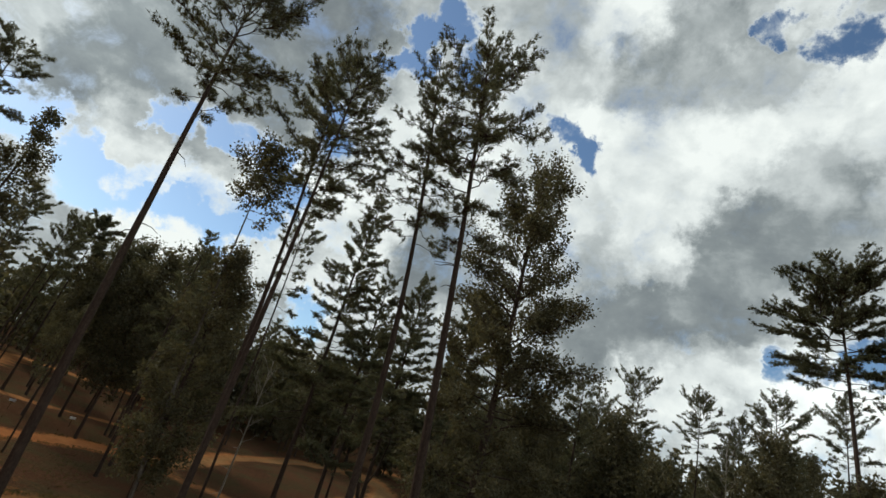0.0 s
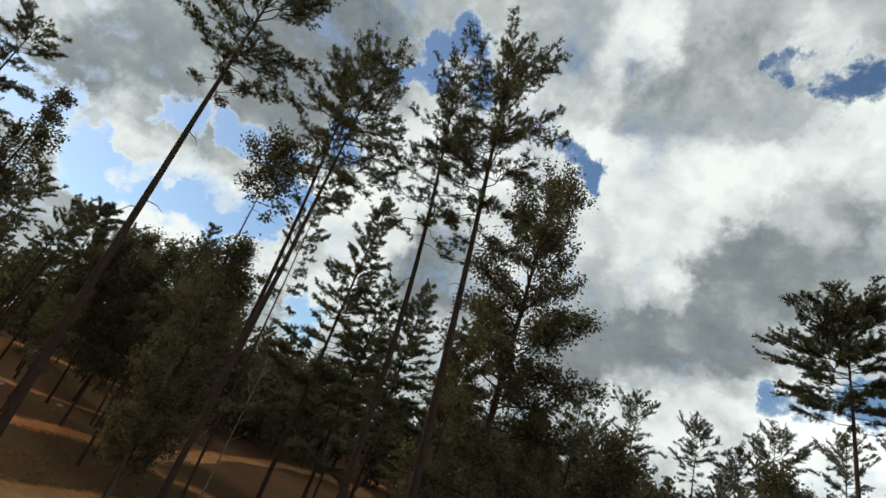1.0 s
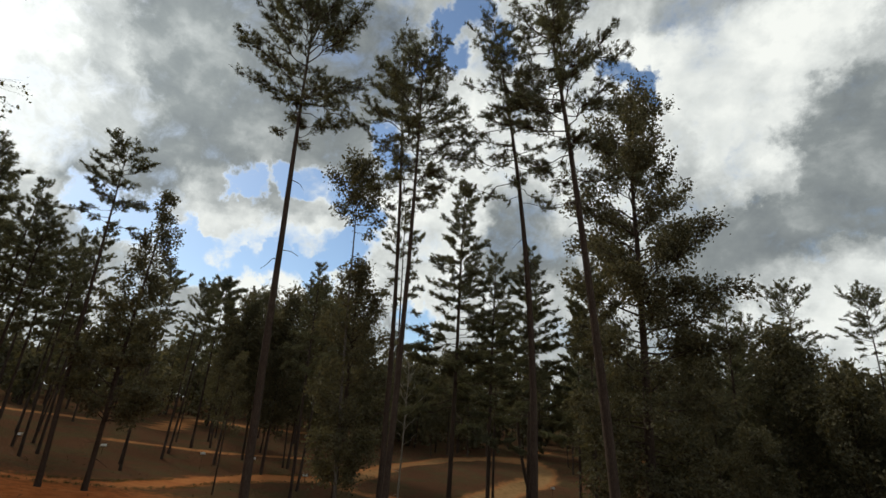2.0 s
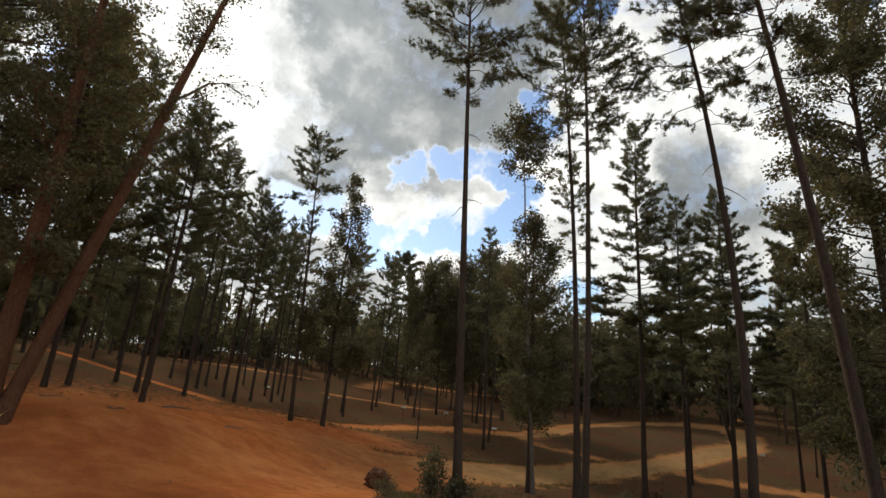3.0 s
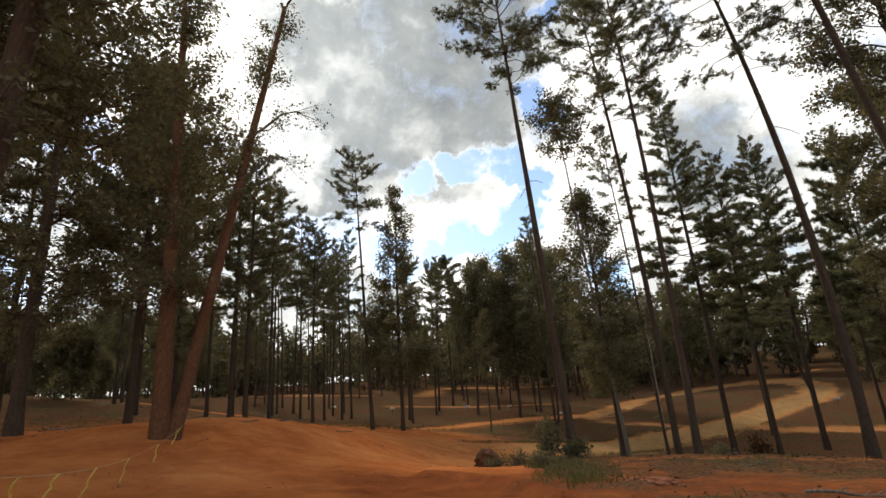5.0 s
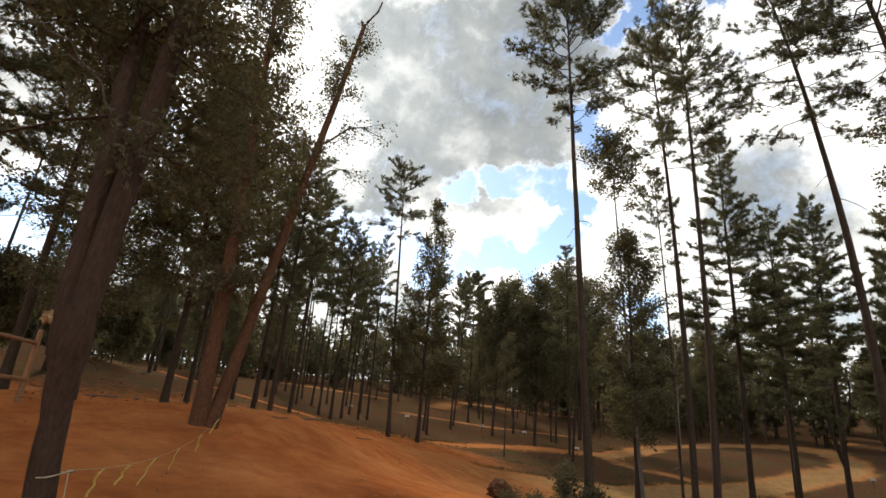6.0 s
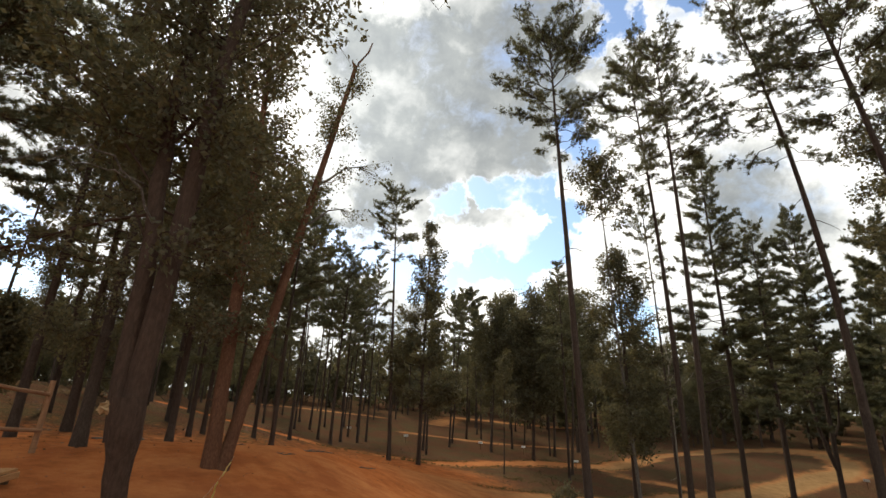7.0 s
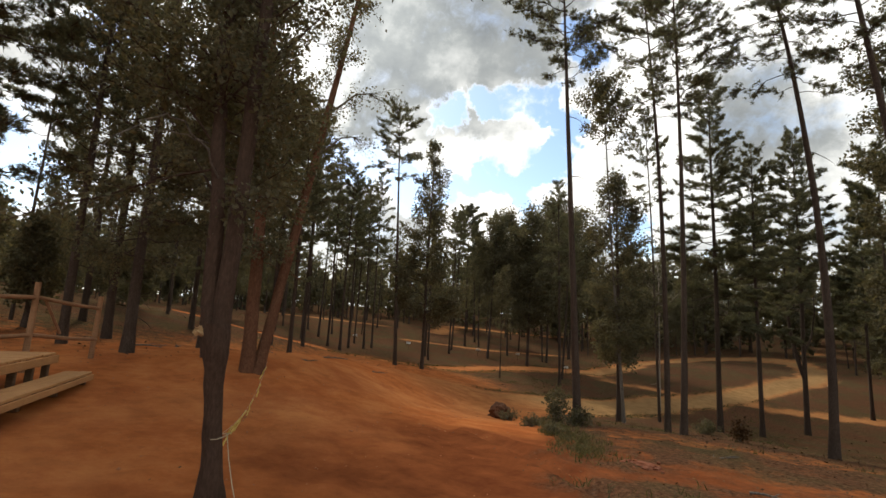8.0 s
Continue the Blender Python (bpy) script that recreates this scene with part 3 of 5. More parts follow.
def skeleton(rng, h, r0, crown, wide, lean=(0, 0), bow=(0, 0), bend=0.1, limbs=40, rise=(-8, 55), shape="pine", sides=9, twigs=1.0, broken=False, gap=0.1, low=0.9, fan=False):
    """Trunk, limbs and the places of the tufts of a tree at the origin. crown: where the crown begins."""
    zs = np.linspace(-0.25, h, 16)
    ph = rng.uniform(0, 6.28, 4)
    wob = lambda z: bend * 0.5 * np.stack([np.sin(z * 0.35 + ph[0]) - math.sin(ph[0]), np.sin(z * 0.3 + ph[1]) - math.sin(ph[1])], -1)
    line = lambda z: np.concatenate([np.stack([lean[0] * z + bow[0] * z * z, lean[1] * z + bow[1] * z * z], -1) + wob(z) * np.clip(z / h, 0, 1)[..., None], z[..., None]], -1)
    s = np.clip(zs / h, 0, 1)
    radii = r0 * (1 - s) ** 0.75 * 0.92 + 0.012 + 0.35 * r0 * np.exp(-np.maximum(zs, 0) / 0.22)
    if broken:
        radii = r0 * (1 - 0.55 * s) + 0.3 * r0 * np.exp(-np.maximum(zs, 0) / 0.25)
    trunk, wood, boughs = Heap(), Heap(), []
    v, q = tube(line(zs), 0.82 * radii, sides, wobble=0.05, rng=rng)
    trunk.add(v, quads=q)
    tufts, ways = [], []
    t0, t1, tr = [], [], []
    for i in range(limbs):
        u = (i + rng.uniform(0.1, 0.9)) / limbs
        u = u ** low
        if rng.uniform() < gap:
            continue
        z = crown + (h - crown) * min(u, 0.985) * (0.9 if broken else 1.0)
        if shape == "pine":
            reach = wide * (0.35 + 0.75 * math.sin(math.pi * min(0.95, 0.18 + 0.72 * u)) ** 1.1) * rng.uniform(0.45, 1.12)
        elif shape == "spire":
            reach = wide * (1.06 - u) ** 0.8 * rng.uniform(0.5, 1.1) + 0.15
        elif shape == "umbrella":
            reach = wide * (0.4 + 0.75 * u ** 0.6 * (1.15 - u) ** 0.35) * rng.uniform(0.5, 1.1)
        else:
            reach = wide * (0.3 + 0.8 * math.sin(math.pi * (0.12 + 0.8 * u))) * rng.uniform(0.5, 1.1)
        az = i * 2.399 + rng.uniform(-0.6, 0.6)
        el = radians(rise[0] + (rise[1] - rise[0]) * u + rng.uniform(-14, 14))
        start = line(np.array([z]))[0]
        f = np.linspace(0, 1, 6)
        out = np.array([math.cos(az), math.sin(az), 0])
        across = np.array([-out[1], out[0], 0])
        curl = rng.uniform(-0.1, 0.28) * (0.6 if fan else 1.0)
        pts = start + reach * (f[:, None] * (out * math.cos(el) + np.array([0, 0, math.sin(el)])) + (f ** 2)[:, None] * (np.array([0, 0, curl]) + across * rng.uniform(-0.25, 0.25)))
        pts[1:] += rng.normal(size=(5, 3)) * 0.03 * reach
        rr = ((0.006 + 0.0072 * reach) if fan else (0.009 + 0.010 * reach)) * (1 - 0.8 * f)
        boughs.append(tube(pts, rr, 5))
        k = max(3, int((4 + reach * (8.5 if fan else 4.6)) * twigs))
        fr = rng.uniform(0.14 if u > 0.25 else 0.3, 1.0, k) ** 0.8
        fr[0] = 1.0
        idx = np.minimum((fr * 5).astype(int), 4)
        w = (fr * 5 - idx)[:, None]
        p = pts[idx] * (1 - w) + pts[idx + 1] * w
        d = unit(pts[idx + 1] - pts[idx])
        if fan:
            hand = np.where(np.arange(k) % 2 == 0, 1.0, -1.0)[:, None]
            d2 = unit(d + across * hand * rng.uniform(0.25, 1.15, (k, 1)) + np.array([0, 0, 1.0]) * rng.normal(0.16, 0.2, (k, 1)))
            ln = (0.15 + 0.26 * reach * (0.42 + 0.62 * (1 - fr)) * rng.uniform(0.6, 1.2, k))[:, None]
        else:
            side = unit(np.cross(d, rng.normal(size=(k, 3))))
            d2 = unit(d + side * rng.uniform(0.4, 1.2, (k, 1)) + np.array([0, 0, 0.35]))
            ln = (0.16 + 0.26 * reach * (1.15 - fr) + 0.1 * rng.uniform(size=k))[:, None]
        e = p + d2 * ln
        t0.append(p), t1.append(e), tr.append(np.full(k, 0.005 + 0.0025 * reach))
        m = np.maximum(2, (ln[:, 0] / (0.085 if fan else 0.13)).astype(int))
        rep = np.repeat(np.arange(k), m)
        ff = rng.uniform(0.3, 1.05, len(rep))[:, None]
        tufts.append(p[rep] + (e - p)[rep] * ff + rng.normal(size=(len(rep), 3)) * (0.035 if fan else 0.06))
        ways.append(unit(d2[rep] + np.array([0, 0, 0.35])) if fan else d2[rep])
    if t0:
        t0, t1, tr = np.concatenate(t0), np.concatenate(t1), np.concatenate(tr)
        sticks(wood, t0, t1, tr, tr * 0.5)
    tip = line(np.array([h]))[0]
    if not broken:
        tufts.append(tip + rng.normal(size=(14, 3)) * 0.14), ways.append(unit(rng.normal(size=(14, 3)) * 0.4 + np.array([0, 0, 1.0])))
    return trunk, wood, boughs, np.concatenate(tufts), np.concatenate(ways), line


def stubs(boughs, rng, line, lo, hi, count, r0):
    """Dead snags on the bare stem."""
    for _ in range(count):
        z = rng.uniform(lo, hi)
        p = line(np.array([z]))[0]
        az, el = rng.uniform(0, 6.28), radians(rng.uniform(-25, 25))
        ln = rng.uniform(0.15, 0.75)
        f = np.linspace(0, 1, 4)[:, None]
        out = np.array([math.cos(az) * math.cos(el), math.sin(az) * math.cos(el), math.sin(el)])
        pts = p + out * ln * f + np.array([0, 0, -0.3 * ln]) * f ** 2 + rng.normal(size=(4, 3)) * 0.07 * ln * f
        boughs.append(tube(pts, 0.014 * (1 - 0.75 * f[:, 0]) + 0.002, 4))


def tree(name, x, y, label, kind="pine", seed=1, h=15.0, r0=0.15, crown=9.0, wide=2.4, needle=(12, 0.125, 0.017), leaf=(5, 0.12, 0.09), snags=6, bark_mat=None,
         leaf_mat=None, group="", category="tree", joined=False, at=None, **more):
    rng = np.random.default_rng(seed)
    trunk, wood, boughs, tufts, ways, line = skeleton(rng, h, r0, crown, wide, fan=kind == "pine", **more)
    stubs(boughs, rng, line, crown * 0.35, crown, snags, r0)
    green = Heap()
    if kind == "pine":
        needles(green, tufts, ways, rng, *needle)
    else:
        leaves(green, tufts, ways, rng, *leaf)
    root = base(name, x, y, height(x, y), label, category, group)
    rind = bark_mat or PINE_BARK
    bole = part_of("trunk", trunk.mesh("trunk", rind, True), root)
    if joined:
        for v, q in boughs:
            wood.add(v, quads=q)
    else:
        for v, q in boughs:
            part_of("limb", mesh_of("limb", v, quads=q, material=rind, smooth=True), bole)
    tagged(part_of("fine_branching", wood.mesh("fine_branching", rind), root), kind="stuff")
    tagged(part_of("crown", green.mesh("crown", leaf_mat or (NEEDLES if kind == "pine" else LEAVES)), root), kind="stuff")
    return root


# The tall pines round the loop
P = "pine_tree"
tree(P, -9.29, 10.27, "tall slender pine with a flat ragged crown beside a bush", seed=3, h=16.2, r0=0.155, crown=11.4, wide=2.45, lean=(-0.033, -0.026), bend=0.02, limbs=48, shape="umbrella", rise=(-4, 46), snags=5, twigs=1.4)
tree(P, -8.6, 15.95, "tall thin pine with an open crown, one of a pair", seed=5, h=18.4, r0=0.14, crown=12.4, wide=2.1, lean=(0.0074, -0.0064), bow=(-0.0011, -0.00415), bend=0.02, limbs=42, snags=9, group="paired pines", gap=0.15, rise=(-8, 50), twigs=1.25)
tree(P, -6.9, 12.51, "tall thin pine with a dense narrow crown, one of a pair", seed=8, h=16.2, r0=0.125, crown=10.7, wide=1.75, lean=(0.028, 0.002), bow=(-0.0021, -0.0006), bend=0.02, limbs=50, snags=8, group="paired pines", twigs=1.35, rise=(-8, 50))
tree(P, -3.45, 14.54, "tall leaning pine with a broad open crown", seed=11, h=17.6, r0=0.165, crown=11.2, wide=1.8, lean=(0.0329, 0.0801), bow=(-0.0056, -0.01033), bend=0.02, limbs=46, snags=8, gap=0.1, rise=(-12, 45), twigs=1.2)
tree(P, -1.05, 11.21, "tall leaning pine with dark heavy boughs", seed=14, h=15.7, r0=0.15, crown=9.6, wide=1.95, lean=(-0.065, -0.043), bow=(-0.002, 0), bend=0.02, limbs=50, snags=6, twigs=1.35, rise=(-12, 45))
tree(P, -9.64, 26.68, "full pine with boughs well down its stem", seed=17, h=20.8, r0=0.19, crown=6.4, wide=3.3, lean=(-0.006, 0.0), limbs=120, needle=(9, 0.16, 0.03), shape="spire", rise=(-14, 44), snags=5, twigs=1.4, gap=0.1)
tree(P, -6.83, 34.43, "full pine with layered boughs and a forked stem", seed=21, h=19.6, r0=0.2, crown=7.4, wide=3.6, limbs=108, needle=(9, 0.17, 0.034), shape="spire", rise=(-14, 44), snags=5, twigs=1.35, gap=0.1)
tree(P, 19.1, 28.5, "lone pine with a wide rounded crown", seed=24, h=21.7, r0=0.24, crown=15.0, wide=4.0, lean=(-0.035, 0.02), limbs=84, needle=(9, 0.15, 0.03), shape="round", snags=5, rise=(-8, 40), twigs=1.3)
tree(P, 6.0, 37.1, "dark dense pine with a pointed crown over the thicket", seed=26, h=15.4, r0=0.2, crown=2.6, wide=3.6, limbs=80, needle=(6, 0.26, 0.044), shape="spire", rise=(-6, 45))
tree(P, -8.1, 28.8, "dark tiered pine close behind two taller ones", seed=22, h=16.8, r0=0.17, crown=7.4, wide=3.2, limbs=70, needle=(9, 0.17, 0.034), shape="spire", rise=(-14, 44), snags=4, gap=0.14)
tree(P, -25.54, 16.73, "straight pine with a small tiered crown", seed=27, h=17.0, r0=0.15, crown=12.0, wide=1.95, lean=(-0.03, -0.031), limbs=36, needle=(9, 0.15, 0.028), snags=3, rise=(-8, 40), twigs=1.2)
tree(P, -41.0, 41.0, "far pine with a round tuft of crown", seed=30, h=16.4, r0=0.15, crown=12.0, wide=2.1, limbs=34, needle=(8, 0.3, 0.06), snags=2)
tree("slender_tree", -11.1, 17.75, "thin tall tree with a small tuft of leaves at its top", "leaf", seed=33, h=15.8, r0=0.09, crown=12.7, wide=1.45, lean=(-0.06, -0.025), limbs=36, shape="round", rise=(5, 60), leaf=(7, 0.14, 0.12), bark_mat=GREY_BARK)
tree("bushy_tree", -11.5, 18.1, "dark bushy broadleaf tree over a bare stem", "leaf", seed=36, h=11.0, r0=0.15, crown=2.6, wide=1.65, limbs=88, shape="round", rise=(0, 60), leaf=(12, 0.125, 0.15), snags=2, low=1.35, gap=0.15)
tree("broadleaf_tree", -24.8, 18.4, "dense broadleaf tree with a ragged pointed crown", "leaf", seed=39, h=14.9, r0=0.15, crown=3.0, wide=2.6, limbs=76, shape="spire", rise=(10, 60), leaf=(10, 0.16, 0.15), low=1.3, gap=0.15)
tree("broadleaf_tree", -0.2, 18.6, "big dark broadleaf tree with hanging outer sprays", "leaf", seed=42, h=18.0, r0=0.24, crown=2.8, wide=3.0, limbs=140, shape="round", rise=(-14, 60), leaf=(12, 0.13, 0.17), gap=0.2, low=1.5)
tree("young_tree", -25.0, 27.0, "thin young tree beside the track", "leaf", seed=45, h=8.0, r0=0.06, crown=3.4, wide=0.9, limbs=20, shape="round", rise=(20, 60), leaf=(14, 0.11, 0.13))
tree(P, -10.3, 39.5, "thin pine beside the bend of the track", seed=48, h=15.0, r0=0.13, crown=9.0, wide=1.9, limbs=36, needle=(8, 0.28, 0.05))
tree(P, -12.0, 24.3, "thin pine with a short narrow crown and sparse lower tufts", seed=50, h=17.9, r0=0.09, crown=11.6, wide=1.25, limbs=40, needle=(9, 0.16, 0.03), lean=(-0.03, -0.018), snags=4, twigs=1.2)
tree(P, -4.4, 45.7, "dark pine beyond the side track", seed=52, h=17.0, r0=0.16, crown=5.0, wide=3.0, limbs=60, needle=(8, 0.3, 0.055), shape="spire")
tree(P, -2.7, 35.5, "dark straight pine beyond the bend", seed=53, h=17.0, r0=0.16, crown=7.0, wide=3.0, limbs=60, needle=(8, 0.28, 0.045))

for n, (x, y, top, c, w) in enumerate([(12.4, 46.1, 14.6, 0.7, 2.5), (17.0, 44.6, 13.6, 0.74, 2.2), (21.9, 42.4, 14.4, 0.7, 2.5), (25.7, 40.2, 15.0, 0.72, 2.2), (19.7, 43.5, 12.4, 0.68, 1.9), (9.6, 48.5, 12.0, 0.7, 2.3), (30.0, 38.0, 13.0, 0.7, 2.3)]):
    h = top - height(x, y)
    tree(P, x, y, "slender pine with a sparse round crown rising over the thicket", seed=230 + n, h=h, r0=0.13, crown=c * h, wide=w, limbs=44, shape="round", needle=(6, 0.17, 0.034), group="thicket pines", rise=(-5, 65), gap=0.1, twigs=0.9)

for n, (x, y, h, c, w) in enumerate([(-28.2, 9.6, 15.2, 5.0, 2.1), (-30.5, 13.0, 14.6, 8.5, 1.7), (-26.8, 6.4, 15.5, 4.4, 2.3), (-33.5, 12.2, 15.0, 6.0, 2.0), (-31.8, 16.8, 13.2, 7.0, 1.6), (-35.8, 20.4, 13.0, 7.0, 1.7), (-23.0, 7.9, 12.7, 3.6, 2.0), (-25.2, 5.2, 13.0, 2.8, 2.3)]):
    tree(P, x, y, "tall thin pine in the grove beyond the yard", seed=55 + n, h=h, r0=0.13, crown=c, wide=w, limbs=58, needle=(8, 0.18, 0.034), group="grove pines", snags=3)

for x, y, h in ((-15.2, 33.0, 10.5), (16.0, 37.0, 13.0)):
    tree("dead_sapling", x, y, "pale bare sapling with fine leafless branches", "leaf", seed=int(200 + x), h=h, r0=0.08, crown=h * 0.45, wide=1.5, limbs=22, shape="round", rise=(25, 65), leaf=(1, 0.03, 0.05), snags=4, bark_mat=PALE_BARK, group="dead saplings")

# a slim second stem springs from the layered pine
split = [o for o in scene.objects if "forked stem" in o.get("label", "")][0]
for line, girth in (([(0, 0, 3.4), (-0.22, -0.2, 4.3), (-0.5, -0.45, 5.8), (-0.66, -0.6, 7.6), (-0.7, -0.7, 9.6), (-0.6, -0.8, 11.5)], [0.13, 0.12, 0.1, 0.085, 0.06, 0.02]),
                    ([(0.02, 0, 5.0), (0.4, 0.3, 6.0), (0.62, 0.5, 7.6), (0.6, 0.55, 9.0)], [0.07, 0.06, 0.04, 0.012])):
    v, q = tube(np.array(line), np.array(girth), 7)
    part_of("side_stem", mesh_of("side_stem", v, quads=q, material=PINE_BARK, smooth=True), split)

# The stems at the yard's edge
tree("broadleaf_tree", -13.73, 1.6, "straight dusty broadleaf tree with leaves along its stem", "leaf", seed=60, h=14.5, r0=0.215, crown=2.8, wide=1.45, lean=(0.0327, -0.0333), bow=(-0.0082, 0.0028), low=1.3, limbs=82, shape="round", rise=(10, 60), leaf=(12, 0.1, 0.12), bark_mat=DUSTY_BARK, leaf_mat=DUSTY_LEAVES, gap=0.22)
tree("leaning_tree", -13.64, 1.82, "leaning dusty tree with a snapped top and sparse leaves", "leaf", seed=63, h=12.6, r0=0.18, crown=5.2, wide=1.05, lean=(-0.044, 0.203), limbs=30, shape="round", rise=(10, 55), leaf=(16, 0.085, 0.13), bark_mat=DUSTY_BARK, leaf_mat=DUSTY_LEAVES, bend=0.05, gap=0.3, low=0.8, twigs=0.8, broken=True)
for n, (x, y, h, r, c, w) in enumerate([(-17.0, -0.3, 14.5, 0.19, 2.6, 2.7), (-22.7, 0.4, 15.0, 0.2, 2.8, 3.0)]):
    tree("broadleaf_tree", x, y, "tall dense broadleaf tree with foliage hanging low on the slope", "leaf", seed=70 + n, h=h, r0=r, crown=c, wide=w, limbs=80, shape="round", rise=(-14, 58), leaf=(10, 0.1, 0.13), gap=0.28, low=1.5, leaf_mat=DUSTY_LEAVES, group="slope broadleaves", twigs=1.0)
for n, (x, y, h, r, c, w) in enumerate([(-27.6, 0.5, 15.0, 0.17, 6.0, 2.4), (-29.6, 5.7, 15.5, 0.17, 6.5, 2.4)]):
    tree(P, x, y, "dark pine standing on the leaf-strewn slope behind the yard", seed=72 + n, h=h, r0=r, crown=c, wide=w, limbs=64, needle=(9, 0.22, 0.034), group="slope pines")
tree(P, -15.6, -5.4, "leaning pine with airy boughs beside the deck", seed=77, h=14.0, r0=0.17, crown=4.6, wide=2.9, lean=(0.02, 0.1), limbs=70, needle=(10, 0.2, 0.026), gap=0.1)
tree(P, -21.2, -4.6, "dark pine on the rise behind the rail fence", seed=78, h=14.5, r0=0.18, crown=6.0, wide=2.6, limbs=60, needle=(9, 0.2, 0.03), group="slope pines")
tree(P, -20.0, -1.3, "dark pine on the rise behind the rail fence", seed=79, h=15.5, r0=0.16, crown=4.8, wide=2.5, limbs=60, needle=(9, 0.2, 0.03), group="slope pines")
tree(P, -26.0, -2.0, "thin straggly pine seen against the sky on the slope", seed=83, h=12.0, r0=0.075, crown=6.5, wide=1.5, limbs=24, needle=(6, 0.16, 0.03), lean=(0.0, 0.02), snags=8, group="slope pines")
for n, (x, y, h) in enumerate([(-20.5, 2.9, 12.0), (-24.6, -1.7, 3.6), (-27.5, -3.4, 4.2)]):
    tree("broadleaf_tree", x, y, "dense dark broadleaf tree on the slope behind the yard", "leaf", seed=80 + n, h=h, r0=0.15, crown=0.27 * h, wide=0.22 * h, limbs=56, shape="round", rise=(5, 60), leaf=(16, 0.13, 0.16), leaf_mat=DUSTY_LEAVES, group="slope broadleaves")


def forked_tree():
    """The scarred tree by the camera's way: one butt, two stems from a fork above a torn burl, dense small leaves."""
    rng = np.random.default_rng(66)
    bx, by = -6.72, -1.95
    z0 = height(bx, by)
    root = base("forked_tree", bx, by, z0, "scarred dark broadleaf tree forking above a torn burl", "tree")
    zs = np.linspace(-0.3, 1.75, 14)
    butt = np.stack([0.012 * np.sin(zs * 5), -0.075 * zs, zs], -1)
    rr = 0.09 + 0.065 * np.exp(-np.maximum(zs, 0) / 0.22) + 0.05 * np.exp(-((zs - 1.6) / 0.3) ** 2)
    v, q = tube(butt, rr, 16, wobble=0.05, rng=rng)
    part_of("trunk", mesh_of("trunk", v, quads=q, material=SCARRED_BARK, smooth=True), root)
    bm = bmesh.new()
    bmesh.ops.create_icosphere(bm, subdivisions=3, radius=0.07)
    for w in bm.verts:
        w.co += Vector(rng.normal(size=3) * 0.012) + w.co * 0.25 * noise.noise(w.co * 9)
        w.co = Vector((w.co.x * 1.3, w.co.y, w.co.z * 0.8)) + Vector((-0.09, -0.24, 1.66))
    part("burl", bm, RAW_WOOD, root, "pale torn burl with splintered wood")
    green, wood = Heap(), Heap()
    places, ways = [], []
    forks = [([(0.03, -0.1, 1.4), (0.01, -0.05, 3.0), (-0.06, 0.03, 4.5), (-0.26, 0.17, 6.0), (-0.67, 0.41, 7.5), (-1.33, 0.79, 9.0), (-1.9, 1.1, 10.2)], 0.1),
             ([(-0.06, -0.14, 1.4), (-0.2, -0.2, 3.0), (-0.43, -0.24, 4.5), (-0.72, -0.15, 6.0), (-1.04, 0.17, 7.5), (-1.36, 0.6, 9.0)], 0.09)]
    for stem, r in forks:
        pts = np.array(stem)
        fine = np.linspace(0, 1, 18)
        line = np.stack([np.interp(fine, np.linspace(0, 1, len(pts)), pts[:, k]) for k in range(3)], -1)
        line[1:] += rng.normal(size=(17, 3)) * 0.015
        v, q = tube(line, r * (1 - 0.55 * fine), 10, wobble=0.04, rng=rng)
        part_of("stem", mesh_of("stem", v, quads=q, material=SCARRED_BARK, smooth=True), root)
        for i in range(58):
            f = rng.uniform(0.2, 0.95)
            start = np.array([np.interp(f, fine, line[:, k]) for k in range(3)])
            az = rng.uniform(0, 6.28)
            reach = rng.uniform(0.6, 2.3) * (1.1 - 0.45 * f)
            if math.cos(az - radians(-30)) > 0.35:
                reach *= 0.55
                if i % 2:
                    continue
            el = radians(rng.uniform(-15, 55))
            out = np.array([math.cos(az) * math.cos(el), math.sin(az) * math.cos(el), math.sin(el)])
            g = np.linspace(0, 1, 6)[:, None]
            limb = start + out * reach * g + np.array([0, 0, rng.uniform(-0.25, 0.2)]) * reach * g ** 2 + rng.normal(size=(6, 3)) * 0.07 * g
            v, q = tube(limb, 0.015 * (1 - 0.8 * g[:, 0]) * (0.5 + 0.3 * reach), 5)
            part_of("limb", mesh_of("limb", v, quads=q, material=SCARRED_BARK, smooth=True), root)
            k = int(5 + reach * 5)
            fr = rng.uniform(0.25, 1.0, k)
            idx = np.minimum((fr * 5).astype(int), 4)
            w = (fr * 5 - idx)[:, None]
            p = limb[idx] * (1 - w) + limb[idx + 1] * w
            d = unit(out + rng.normal(size=(k, 3)) * 0.7)
            e = p + d * rng.uniform(0.15, 0.5, (k, 1))
            sticks(wood, p, e, np.full(k, 0.005), np.full(k, 0.002))
            for u in (0.35, 0.65, 0.95):
                places.append(p + (e - p) * u), ways.append(d)
    leaves(green, np.concatenate(places), np.concatenate(ways), rng, 9, 0.07, 0.11)
    tagged(part_of("fine_branching", wood.mesh("fine_branching", SCARRED_BARK), root), kind="stuff")
    tagged(part_of("crown", green.mesh("crown", LEAVES), root), kind="stuff")
